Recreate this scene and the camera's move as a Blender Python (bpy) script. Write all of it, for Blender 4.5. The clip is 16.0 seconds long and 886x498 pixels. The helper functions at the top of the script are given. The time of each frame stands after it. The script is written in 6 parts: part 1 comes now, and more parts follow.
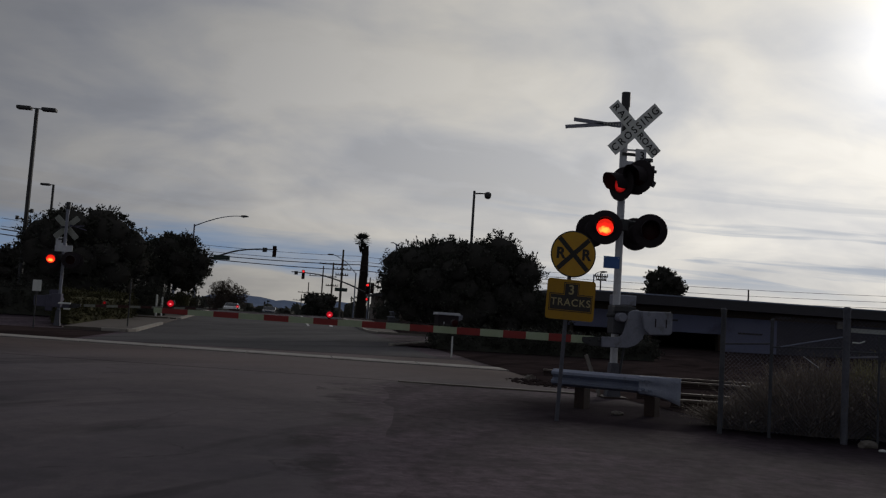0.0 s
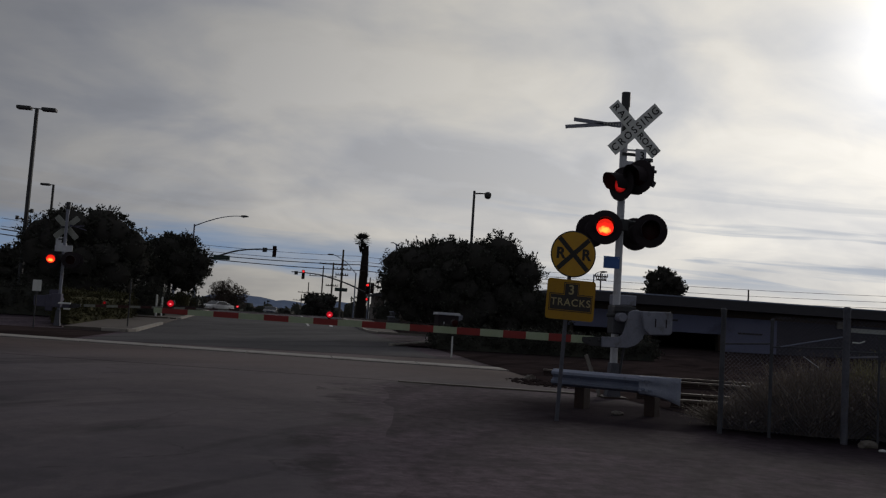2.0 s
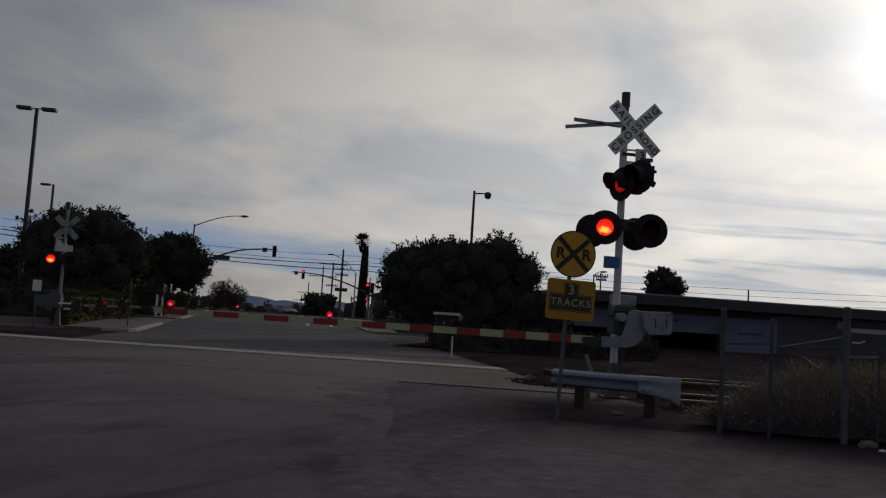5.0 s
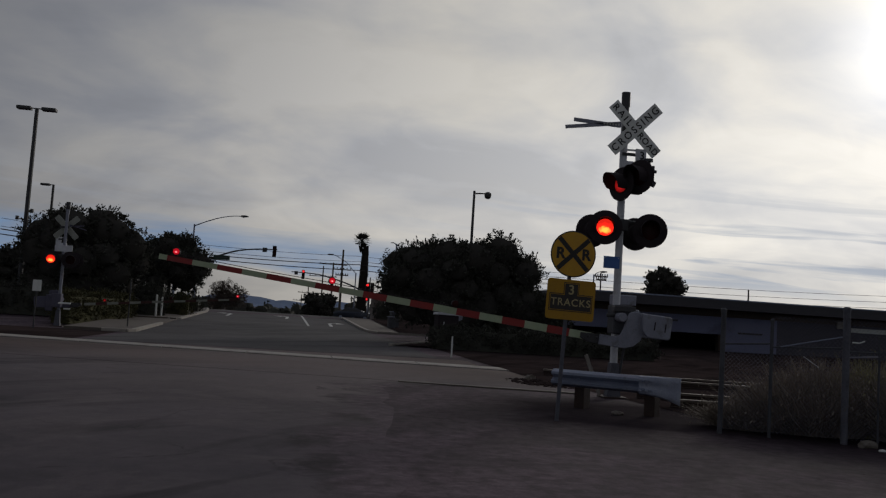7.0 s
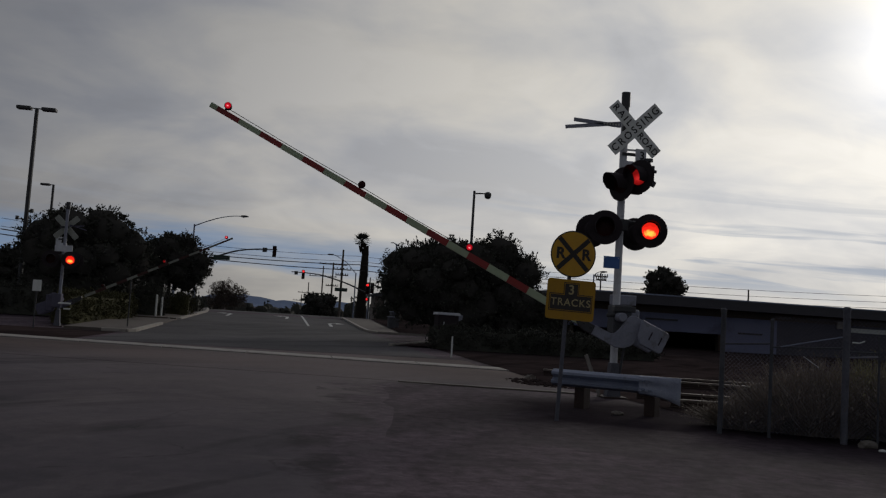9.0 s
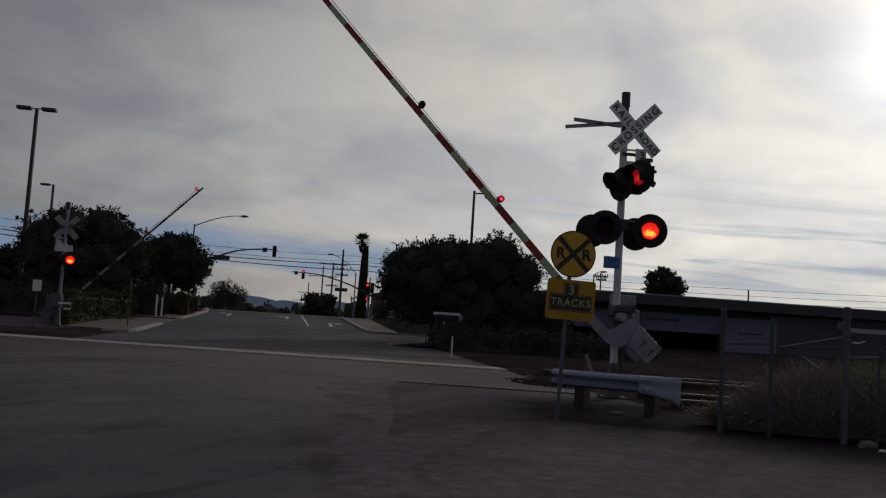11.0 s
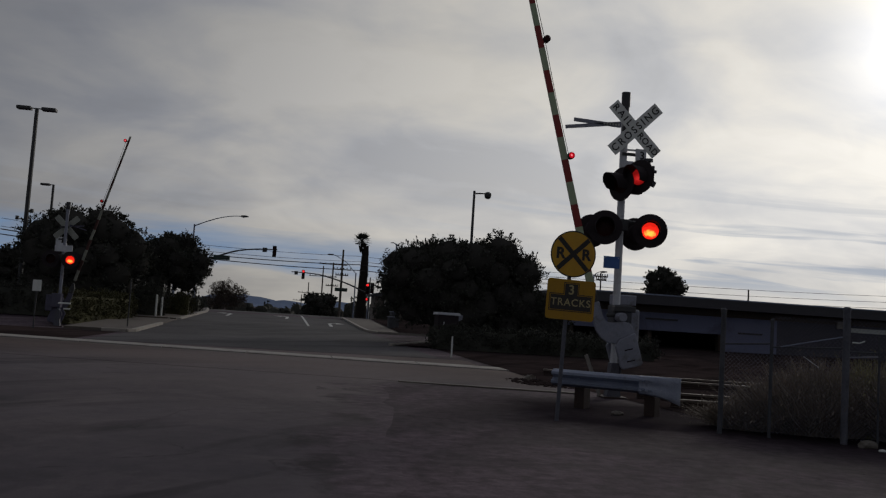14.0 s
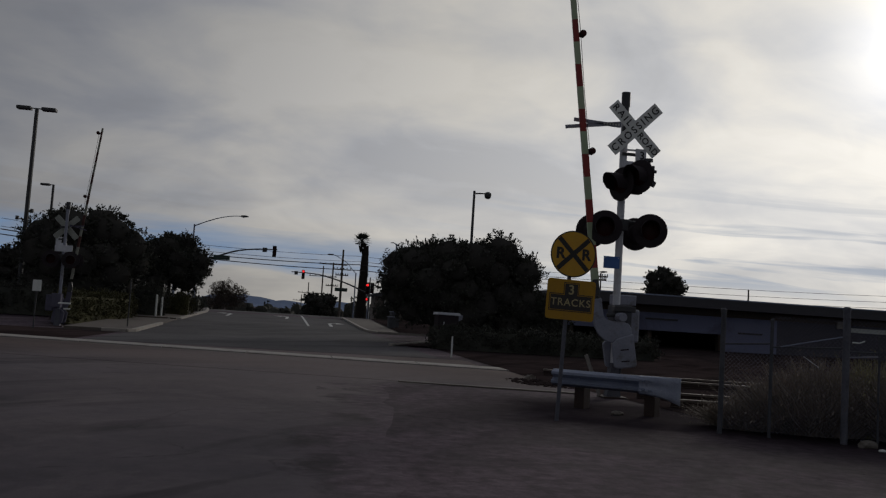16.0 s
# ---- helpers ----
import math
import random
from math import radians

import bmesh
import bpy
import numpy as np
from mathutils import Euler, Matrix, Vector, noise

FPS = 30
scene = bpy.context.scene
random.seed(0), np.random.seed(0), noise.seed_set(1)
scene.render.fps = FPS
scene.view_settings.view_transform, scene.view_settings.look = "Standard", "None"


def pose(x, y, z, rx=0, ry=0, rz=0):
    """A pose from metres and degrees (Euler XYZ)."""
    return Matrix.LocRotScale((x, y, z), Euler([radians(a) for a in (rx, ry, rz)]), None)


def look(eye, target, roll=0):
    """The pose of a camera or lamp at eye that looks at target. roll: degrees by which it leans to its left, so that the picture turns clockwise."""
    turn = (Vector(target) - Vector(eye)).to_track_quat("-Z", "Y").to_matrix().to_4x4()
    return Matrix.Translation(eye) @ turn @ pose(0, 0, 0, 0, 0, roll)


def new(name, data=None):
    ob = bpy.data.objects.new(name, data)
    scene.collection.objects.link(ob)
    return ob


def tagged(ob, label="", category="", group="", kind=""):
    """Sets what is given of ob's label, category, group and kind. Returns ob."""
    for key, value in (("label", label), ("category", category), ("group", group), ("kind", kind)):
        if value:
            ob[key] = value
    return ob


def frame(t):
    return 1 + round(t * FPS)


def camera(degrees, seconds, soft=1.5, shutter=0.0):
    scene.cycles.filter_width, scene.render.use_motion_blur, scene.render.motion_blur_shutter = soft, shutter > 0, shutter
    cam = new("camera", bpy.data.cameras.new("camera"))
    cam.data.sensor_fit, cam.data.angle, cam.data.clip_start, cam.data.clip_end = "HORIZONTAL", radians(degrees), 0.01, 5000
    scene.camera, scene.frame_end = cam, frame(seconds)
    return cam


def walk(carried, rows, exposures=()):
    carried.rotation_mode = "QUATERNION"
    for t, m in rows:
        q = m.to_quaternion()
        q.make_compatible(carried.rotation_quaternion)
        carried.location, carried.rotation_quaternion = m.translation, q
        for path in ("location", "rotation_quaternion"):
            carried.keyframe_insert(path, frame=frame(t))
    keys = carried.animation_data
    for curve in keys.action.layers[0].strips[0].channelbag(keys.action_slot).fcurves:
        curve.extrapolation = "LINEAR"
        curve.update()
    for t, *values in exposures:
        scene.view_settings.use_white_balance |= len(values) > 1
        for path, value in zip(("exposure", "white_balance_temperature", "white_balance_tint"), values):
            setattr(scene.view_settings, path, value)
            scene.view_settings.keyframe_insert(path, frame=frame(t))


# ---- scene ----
cam = camera(2 * math.degrees(math.atan(784 / 1550)), 16.0, soft=1.25)
EYE = Vector((0, 0, 1.25))
YAW, PITCH = radians(9.0), radians(4.407)
AIM = EYE + Vector((math.sin(YAW) * math.cos(PITCH), math.cos(YAW) * math.cos(PITCH), math.sin(PITCH)))
STAND = look(EYE, AIM, 3.625)
walk(cam, [(0.0, STAND), (16.0, STAND)], exposures=[(0.0, 0.02), (1.0, 0.05), (1.5, 0.09), (2.0, 0.07), (2.5, 0.03), (3.0, 0.03), (4.0, 0.09), (6.5, 0.09), (7.0, 0.07), (8.0, 0.02), (9.0, 0.03), (16.0, 0.03)])

# ---- light: low sun behind thin cloud ----
SUN_DIR = Vector((0.586, 0.754, 0.297)).normalized()
SUN_EL, SUN_AZ = math.asin(SUN_DIR.z), math.atan2(SUN_DIR.x, SUN_DIR.y)


class Nodes:
    """Short hand for node trees."""

    def __init__(self, tree):
        self.tree = tree

    def add(self, kind, settings=None, **inputs):
        n = self.tree.nodes.new(kind)
        for k, v in (settings or {}).items():
            setattr(n, k, v)
        for k, v in inputs.items():
            key = int(k[1:]) if k[0] == "i" and k[1:].isdigit() else k.replace("_", " ")
            self.put(n.inputs[key], v)
        return n

    def put(self, socket, v):
        if isinstance(v, bpy.types.NodeSocket):
            self.tree.links.new(v, socket)
        else:
            socket.default_value = v

    def math(self, op, a, b=0.0, clamp=False):
        n = self.add("ShaderNodeMath", {"operation": op, "use_clamp": clamp}, i0=a, i1=b)
        return n.outputs[0]

    def mix(self, fac, a, b, blend="MIX"):
        n = self.tree.nodes.new("ShaderNodeMix")
        n.data_type, n.blend_type = "RGBA", blend
        self.put(n.inputs[0], fac)
        self.put(n.inputs[6], a)
        self.put(n.inputs[7], b)
        return n.outputs[2]

    def noise(self, vec, scale, detail=5.0, rough=0.55, distort=0.0):
        n = self.add("ShaderNodeTexNoise", None, Vector=vec, Scale=scale, Detail=detail, Roughness=rough, Distortion=distort)
        return n.outputs[0]

    def ramp(self, fac, stops):
        n = self.tree.nodes.new("ShaderNodeValToRGB")
        e = n.color_ramp.elements
        while len(e) < len(stops):
            e.new(0.5)
        for el, (pos, col) in zip(e, stops):
            el.position = pos
            el.color = (*col, 1) if len(col) == 3 else col
        self.put(n.inputs[0], fac)
        return n.outputs[0]


def rgb(r, g, b):
    return (r, g, b, 1.0)


def make_world():
    w = bpy.data.worlds.new("overcast_sky")
    scene.world = w
    w.use_nodes = True
    w.node_tree.nodes.clear()
    k = Nodes(w.node_tree)
    d = k.add("ShaderNodeTexCoord").outputs["Generated"]
    d = k.add("ShaderNodeVectorMath", {"operation": "NORMALIZE"}, i0=d).outputs[0]
    s = k.add("ShaderNodeSeparateXYZ", None, Vector=d)
    up = k.math("MAXIMUM", s.outputs[2], 0.0)
    den = k.math("ADD", up, 0.30)
    plane = k.add("ShaderNodeCombineXYZ", None, X=k.math("DIVIDE", s.outputs[0], den), Y=k.math("DIVIDE", s.outputs[1], den), Z=0.0).outputs[0]
    turned = k.add("ShaderNodeMapping", None, Vector=plane, Rotation=(0, 0, radians(-24)), Scale=(1.15, 1.35, 1.0)).outputs[0]
    big = k.noise(turned, 1.5, 6.0, 0.5, 0.5)
    fine = k.noise(turned, 4.5, 6.0, 0.5, 0.8)
    cloud = k.math("ADD", k.math("MULTIPLY", big, 0.8), k.math("MULTIPLY", fine, 0.2))
    # light through the cloud grows towards the sun
    dot = k.add("ShaderNodeVectorMath", {"operation": "DOT_PRODUCT"}, i0=d, i1=tuple(SUN_DIR)).outputs["Value"]
    dot = k.math("MAXIMUM", dot, 0.0)
    wide = k.math("POWER", dot, 4.0)
    glow = k.math("POWER", dot, 60.0)
    core = k.math("POWER", dot, 420.0)
    lum = k.math("ADD", 0.142, k.math("MULTIPLY", wide, 0.490))
    lum = k.math("ADD", lum, k.math("MULTIPLY", glow, 0.10))
    shade = k.add("ShaderNodeMapRange", None, Value=cloud, i1=0.38, i2=0.60, i3=0.82, i4=1.13).outputs[0]
    lum = k.math("MULTIPLY", lum, shade)
    # thinner, paler cloud low over the horizon
    low = k.add("ShaderNodeMapRange", None, Value=s.outputs[2], i1=0.02, i2=0.30, i3=1.38, i4=1.0).outputs[0]
    lum = k.math("MULTIPLY", lum, low)
    lum = k.math("MULTIPLY", lum, k.add("ShaderNodeMapRange", None, Value=s.outputs[2], i1=0.02, i2=0.10, i3=0.78, i4=1.0).outputs[0])
    lum = k.math("ADD", lum, k.math("MULTIPLY", core, 0.55))
    tint = k.mix(k.math("MINIMUM", k.math("MULTIPLY", wide, 1.6), 1.0), rgb(0.945, 0.975, 1.05), rgb(1.012, 1.0, 0.966))
    tone = k.add("ShaderNodeMapRange", None, Value=cloud, i1=0.41, i2=0.57).outputs[0]
    tint = k.mix(1.0, tint, k.mix(tone, rgb(0.955, 0.975, 1.04), rgb(1.025, 1.0, 0.965)), "MULTIPLY")
    warm = k.add("ShaderNodeMapRange", None, Value=s.outputs[2], i1=0.03, i2=0.18, i3=0.6, i4=0.0).outputs[0]
    tint = k.mix(warm, tint, rgb(1.06, 1.0, 0.90))
    high = k.add("ShaderNodeMapRange", None, Value=s.outputs[2], i1=0.40, i2=0.9, i3=0.0, i4=1.0).outputs[0]
    tint = k.mix(high, tint, rgb(0.90, 0.96, 1.14))
    col = k.mix(1.0, tint, k.add("ShaderNodeCombineXYZ", None, X=lum, Y=lum, Z=lum).outputs[0], "MULTIPLY")
    # breaks of blue between long bars of cloud
    sky = k.add("ShaderNodeTexSky", {"sky_type": "NISHITA", "sun_disc": False, "sun_elevation": SUN_EL, "sun_rotation": SUN_AZ})
    blue = k.mix(1.0, sky.outputs[0], rgb(0.10, 0.10, 0.10), "MULTIPLY")
    blue = k.mix(0.97, blue, rgb(0.132, 0.21, 0.345))
    az = k.math("ARCTAN2", s.outputs[0], s.outputs[1])
    bars = k.add("ShaderNodeCombineXYZ", None, X=k.math("ADD", k.math("MULTIPLY", az, 3.0), 1.1), Y=k.math("MULTIPLY", s.outputs[2], 26.0), Z=0.0).outputs[0]
    bar = k.noise(bars, 1.3, 6.0, 0.55, 0.4)
    slow = k.noise(k.add("ShaderNodeCombineXYZ", None, X=k.math("MULTIPLY", az, 2.2), Y=0.0, Z=0.0).outputs[0], 1.0, 2.0, 0.5)
    lift = k.math("ADD", s.outputs[2], k.math("MULTIPLY", k.math("SUBTRACT", bar, 0.5), 0.06))
    rise = k.add("ShaderNodeMapRange", None, Value=lift, i1=0.030, i2=0.042, i3=0.0, i4=1.0).outputs[0]
    fall = k.add("ShaderNodeMapRange", None, Value=lift, i1=0.064, i2=0.092, i3=1.0, i4=0.0).outputs[0]
    streaks = k.add("ShaderNodeMapRange", None, Value=k.noise(bars, 2.6, 5.0, 0.6, 0.5), i1=0.36, i2=0.54, i3=0.5, i4=1.0).outputs[0]
    gap = k.math("MULTIPLY", k.math("MULTIPLY", k.math("MULTIPLY", rise, fall), streaks), k.add("ShaderNodeMapRange", None, Value=wide, i1=0.35, i2=0.75, i3=1.0, i4=0.15).outputs[0])
    col = k.mix(gap, col, blue)
    # thin grey-blue bars under the brighter cloud
    thin = k.add("ShaderNodeCombineXYZ", None, X=k.math("ADD", k.math("MULTIPLY", az, 3.4), 8.3), Y=k.math("MULTIPLY", k.math("ADD", s.outputs[2], k.math("MULTIPLY", az, 0.07)), 44.0), Z=2.0).outputs[0]
    line = k.add("ShaderNodeMapRange", None, Value=k.noise(thin, 1.25, 5.0, 0.55, 0.5), i1=0.49, i2=0.60, i3=0.0, i4=1.0).outputs[0]
    zone = k.math("MULTIPLY", k.add("ShaderNodeMapRange", None, Value=s.outputs[2], i1=0.035, i2=0.06, i3=0.0, i4=1.0).outputs[0], k.add("ShaderNodeMapRange", None, Value=s.outputs[2], i1=0.085, i2=0.17, i3=1.0, i4=0.0).outputs[0])
    zone = k.math("MULTIPLY", zone, k.add("ShaderNodeMapRange", None, Value=az, i1=0.12, i2=0.34, i3=0.15, i4=0.8).outputs[0])
    col = k.mix(k.math("MULTIPLY", line, zone), col, rgb(0.34, 0.385, 0.46))
    bg = k.add("ShaderNodeBackground", None, Color=col, Strength=1.0)
    out = k.add("ShaderNodeOutputWorld")
    w.node_tree.links.new(bg.outputs[0], out.inputs[0])


make_world()
sun = new("sun", bpy.data.lights.new("sun", "SUN"))
sun.data.energy, sun.data.angle, sun.data.color = 0.5, radians(12), (1.0, 0.93, 0.84)
sun.matrix_world = look(SUN_DIR * 50, (0, 0, 0))


# ---- materials ----
def mat(name, a, b=None, rough=0.7, metal=0.0, scale=4.0, fine=40.0, bump=0.15, spec=0.5, stain=None, island=0.0):
    """Two-scale surface: colours a and b mixed by coarse and fine noise, with bump and an optional stain colour."""
    m = bpy.data.materials.new(name)
    m.use_nodes = True
    m.node_tree.nodes.clear()
    k = Nodes(m.node_tree)
    b = b or tuple(min(1, c * 1.25) for c in a)
    p = k.add("ShaderNodeTexCoord").outputs["Object"]
    n1 = k.noise(p, scale, 6.0, 0.6)
    n2 = k.noise(p, fine, 4.0, 0.6)
    f = k.add("ShaderNodeMapRange", None, Value=k.math("ADD", k.math("MULTIPLY", n1, 0.6), k.math("MULTIPLY", n2, 0.4)), i1=0.36, i2=0.64).outputs[0]
    col = k.mix(f, rgb(*a), rgb(*b))
    if stain:
        g = k.add("ShaderNodeMapRange", None, Value=k.noise(p, scale * 0.6, 8.0, 0.7, 0.5), i1=0.55, i2=0.66, i3=0.0, i4=0.8).outputs[0]
        col = k.mix(g, col, rgb(*stain))
    if island:
        r = k.add("ShaderNodeNewGeometry").outputs["Random Per Island"]
        v = k.add("ShaderNodeMapRange", None, Value=r, i1=0.0, i2=1.0, i3=1 - island, i4=1 + island).outputs[0]
        col = k.mix(1.0, col, k.add("ShaderNodeCombineXYZ", None, X=v, Y=v, Z=v).outputs[0], "MULTIPLY")
    bs = k.add("ShaderNodeBsdfPrincipled", None, Base_Color=col, Metallic=metal)
    k.put(bs.inputs["Roughness"], k.add("ShaderNodeMapRange", None, Value=n1, i1=0.3, i2=0.7, i3=max(0.03, rough - 0.1), i4=min(1, rough + 0.1)).outputs[0])
    bs.inputs["Specular IOR Level"].default_value = spec
    if bump:
        bp = k.add("ShaderNodeBump", None, Strength=bump, Distance=0.01, Height=n2)
        k.put(bs.inputs["Normal"], bp.outputs[0])
    o = k.add("ShaderNodeOutputMaterial")
    m.node_tree.links.new(bs.outputs[0], o.inputs[0])
    return m


def glow_mat(name, inner, outer, strength, radius):
    """A lit lens: a hot core that fades to the rim."""
    m = bpy.data.materials.new(name)
    m.use_nodes = True
    m.node_tree.nodes.clear()
    k = Nodes(m.node_tree)
    p = k.add("ShaderNodeTexCoord").outputs["Object"]
    s = k.add("ShaderNodeSeparateXYZ", None, Vector=p)
    flat = k.add("ShaderNodeCombineXYZ", None, X=s.outputs[0], Y=0.0, Z=k.math("MULTIPLY", k.math("ADD", s.outputs[2], radius * 0.22), 1.5)).outputs[0]
    r = k.add("ShaderNodeVectorMath", {"operation": "LENGTH"}, i0=flat).outputs["Value"]
    wob = k.noise(p, 3.2 / radius, 3.0, 0.6)
    f = k.math("ADD", k.math("DIVIDE", r, radius), k.math("MULTIPLY", k.math("SUBTRACT", wob, 0.5), 0.7))
    col = k.ramp(f, [(0.0, inner), (0.24, inner), (0.50, outer), (1.0, tuple(c * 0.55 for c in outer))])
    e = k.add("ShaderNodeEmission", None, Color=col, Strength=strength)
    o = k.add("ShaderNodeOutputMaterial")
    m.node_tree.links.new(e.outputs[0], o.inputs[0])
    return m


def asphalt_mat(name, dark, light, dirt, patch=1.0, sheen=0.0, verge=False, earthy=False):
    """Worn asphalt or earth in world scale: aggregate, broad wear, stains, tyre tracks and cracks."""
    m = bpy.data.materials.new(name)
    m.use_nodes = True
    m.node_tree.nodes.clear()
    k = Nodes(m.node_tree)
    p = k.add("ShaderNodeTexCoord").outputs["Object"]
    broad = k.noise(p, 0.20, 5.0, 0.55, 0.6)
    mid = k.noise(p, 1.3, 6.0, 0.65, 0.3)
    grit = k.noise(p, 60.0, 3.0, 0.7)
    f = k.math("ADD", k.math("MULTIPLY", broad, 0.7), k.math("MULTIPLY", mid, 0.3))
    col = k.mix(k.add("ShaderNodeMapRange", None, Value=f, i1=0.40, i2=0.60).outputs[0], rgb(*dark), rgb(*light))
    g = k.add("ShaderNodeMapRange", None, Value=k.noise(p, 0.35, 8.0, 0.68, 0.8), i1=0.5, i2=0.62, i3=0.0, i4=0.75 * patch).outputs[0]
    col = k.mix(g, col, rgb(*dirt))
    turn = k.add("ShaderNodeMapping", None, Vector=p, Rotation=(0, 0, radians(-56))).outputs[0]
    streak = k.add("ShaderNodeMapping", None, Vector=turn, Scale=(0.13, 0.62, 1.0)).outputs[0]
    st = k.add("ShaderNodeMapRange", None, Value=k.noise(streak, 1.1, 7.0, 0.6, 0.6), i1=0.50, i2=0.60, i3=0.0, i4=0.72).outputs[0]
    col = k.mix(st, col, rgb(*(c * 0.66 for c in dark)))
    vor = k.add("ShaderNodeTexVoronoi", {"feature": "DISTANCE_TO_EDGE"}, Vector=k.add("ShaderNodeVectorMath", {"operation": "ADD"}, i0=p, i1=k.add("ShaderNodeTexNoise", None, Vector=p, Scale=1.2, Detail=5.0).outputs[1]).outputs[0], Scale=0.38)
    crack = k.add("ShaderNodeMapRange", None, Value=vor.outputs[0], i1=0.003, i2=0.012, i3=0.4, i4=0.0).outputs[0]
    crack = k.math("MULTIPLY", crack, k.add("ShaderNodeMapRange", None, Value=mid, i1=0.5, i2=0.6).outputs[0])
    col = k.mix(crack, col, rgb(0.012, 0.011, 0.01))
    if verge:
        # loose earth spread over the ragged edge of the street
        xyz = k.add("ShaderNodeSeparateXYZ", None, Vector=p)
        off = k.math("SUBTRACT", xyz.outputs[0], k.math("ADD", 0.2, k.math("MULTIPLY", xyz.outputs[1], 0.09)))
        off = k.math("ADD", off, k.math("MULTIPLY", k.math("SUBTRACT", k.noise(p, 0.9, 8.0, 0.7, 0.6), 0.5), 3.2))
        soil = k.add("ShaderNodeMapRange", None, Value=off, i1=-0.9, i2=-0.2).outputs[0]
        earth = k.mix(k.add("ShaderNodeMapRange", None, Value=f, i1=0.38, i2=0.62).outputs[0], rgb(*DIRT_A), rgb(*DIRT_B))
        earth = k.mix(g, earth, rgb(*DIRT_C))
        # tan dust over the crossing, and glare painted pale along the turning path beside it
        across = k.math("ADD", xyz.outputs[1], k.math("MULTIPLY", xyz.outputs[0], 0.25))
        across = k.math("ADD", across, k.math("MULTIPLY", k.math("SUBTRACT", k.noise(p, 0.5, 6.0, 0.6, 0.5), 0.5), 4.0))
        tan = k.add("ShaderNodeMapRange", None, Value=across, i1=16.4, i2=20.0, i3=0.0, i4=0.85).outputs[0]
        col = k.mix(tan, col, k.mix(k.add("ShaderNodeMapRange", None, Value=f, i1=0.40, i2=0.60).outputs[0], rgb(0.080, 0.058, 0.053), rgb(0.132, 0.097, 0.088)))
        wob = k.math("MULTIPLY", k.math("SUBTRACT", k.noise(p, 0.30, 6.0, 0.6, 0.8), 0.5), 5.0)
        path = k.math("ADD", k.math("SUBTRACT", xyz.outputs[0], k.math("MULTIPLY", k.math("SUBTRACT", 14.0, xyz.outputs[1]), 0.22)), wob)
        glare = k.math("MULTIPLY", k.add("ShaderNodeMapRange", None, Value=path, i1=-5.0, i2=0.6).outputs[0], k.add("ShaderNodeMapRange", None, Value=k.math("ADD", xyz.outputs[1], wob), i1=8.5, i2=14.0).outputs[0])
        glare = k.math("MULTIPLY", glare, k.add("ShaderNodeMapRange", None, Value=xyz.outputs[0], i1=1.6, i2=4.2, i3=1.0, i4=0.15).outputs[0])
        col = k.mix(k.math("MULTIPLY", glare, 0.6), col, rgb(0.172, 0.143, 0.142))
        apron = k.add("ShaderNodeMapRange", None, Value=k.math("ADD", across, 0.0), i1=15.6, i2=17.2).outputs[0]
        soil = k.math("MULTIPLY", soil, k.math("SUBTRACT", 1.0, apron))
        col = k.mix(soil, col, earth)
        # broken dark rim where the asphalt ends
        rim = k.math("MULTIPLY", k.math("MULTIPLY", soil, k.math("SUBTRACT", 1.0, soil)), k.add("ShaderNodeMapRange", None, Value=k.noise(p, 1.1, 5.0, 0.6, 0.4), i1=0.48, i2=0.62, i3=0.0, i4=2.6).outputs[0])
        col = k.mix(k.math("MINIMUM", rim, 0.6), col, rgb(0.022, 0.018, 0.019))
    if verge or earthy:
        # pebbly grain in the loose earth, and darker soil towards the tracks
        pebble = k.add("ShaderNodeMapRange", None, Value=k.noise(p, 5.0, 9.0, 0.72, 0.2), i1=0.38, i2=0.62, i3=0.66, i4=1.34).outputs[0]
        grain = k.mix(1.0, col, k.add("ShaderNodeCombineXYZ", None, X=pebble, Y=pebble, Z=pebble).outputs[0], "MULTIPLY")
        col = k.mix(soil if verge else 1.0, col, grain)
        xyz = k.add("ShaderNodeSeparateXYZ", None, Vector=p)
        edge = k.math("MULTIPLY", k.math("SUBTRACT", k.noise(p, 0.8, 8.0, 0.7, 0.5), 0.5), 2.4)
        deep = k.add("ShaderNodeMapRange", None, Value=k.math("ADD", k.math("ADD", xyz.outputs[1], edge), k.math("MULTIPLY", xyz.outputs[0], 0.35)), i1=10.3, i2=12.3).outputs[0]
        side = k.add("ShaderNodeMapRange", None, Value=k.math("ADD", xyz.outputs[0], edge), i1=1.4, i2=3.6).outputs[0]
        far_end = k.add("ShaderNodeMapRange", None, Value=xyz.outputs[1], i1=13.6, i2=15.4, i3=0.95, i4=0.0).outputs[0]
        soil_dark = k.math("MULTIPLY", k.math("MULTIPLY", deep, side), far_end)
        col = k.mix(soil_dark, col, k.mix(pebble, rgb(0.010, 0.008, 0.0095), rgb(0.026, 0.020, 0.024)))
    mottle = k.noise(p, 7.0, 6.0, 0.65, 0.4)
    gv = k.math("MULTIPLY", k.add("ShaderNodeMapRange", None, Value=grit, i1=0.3, i2=0.7, i3=0.87, i4=1.13).outputs[0], k.add("ShaderNodeMapRange", None, Value=mottle, i1=0.3, i2=0.7, i3=0.9, i4=1.1).outputs[0])
    col = k.mix(1.0, col, k.add("ShaderNodeCombineXYZ", None, X=gv, Y=gv, Z=gv).outputs[0], "MULTIPLY")
    bs = k.add("ShaderNodeBsdfPrincipled", None, Base_Color=col, Roughness=k.add("ShaderNodeMapRange", None, Value=mid, i1=0.3, i2=0.7, i3=0.8, i4=0.97).outputs[0])
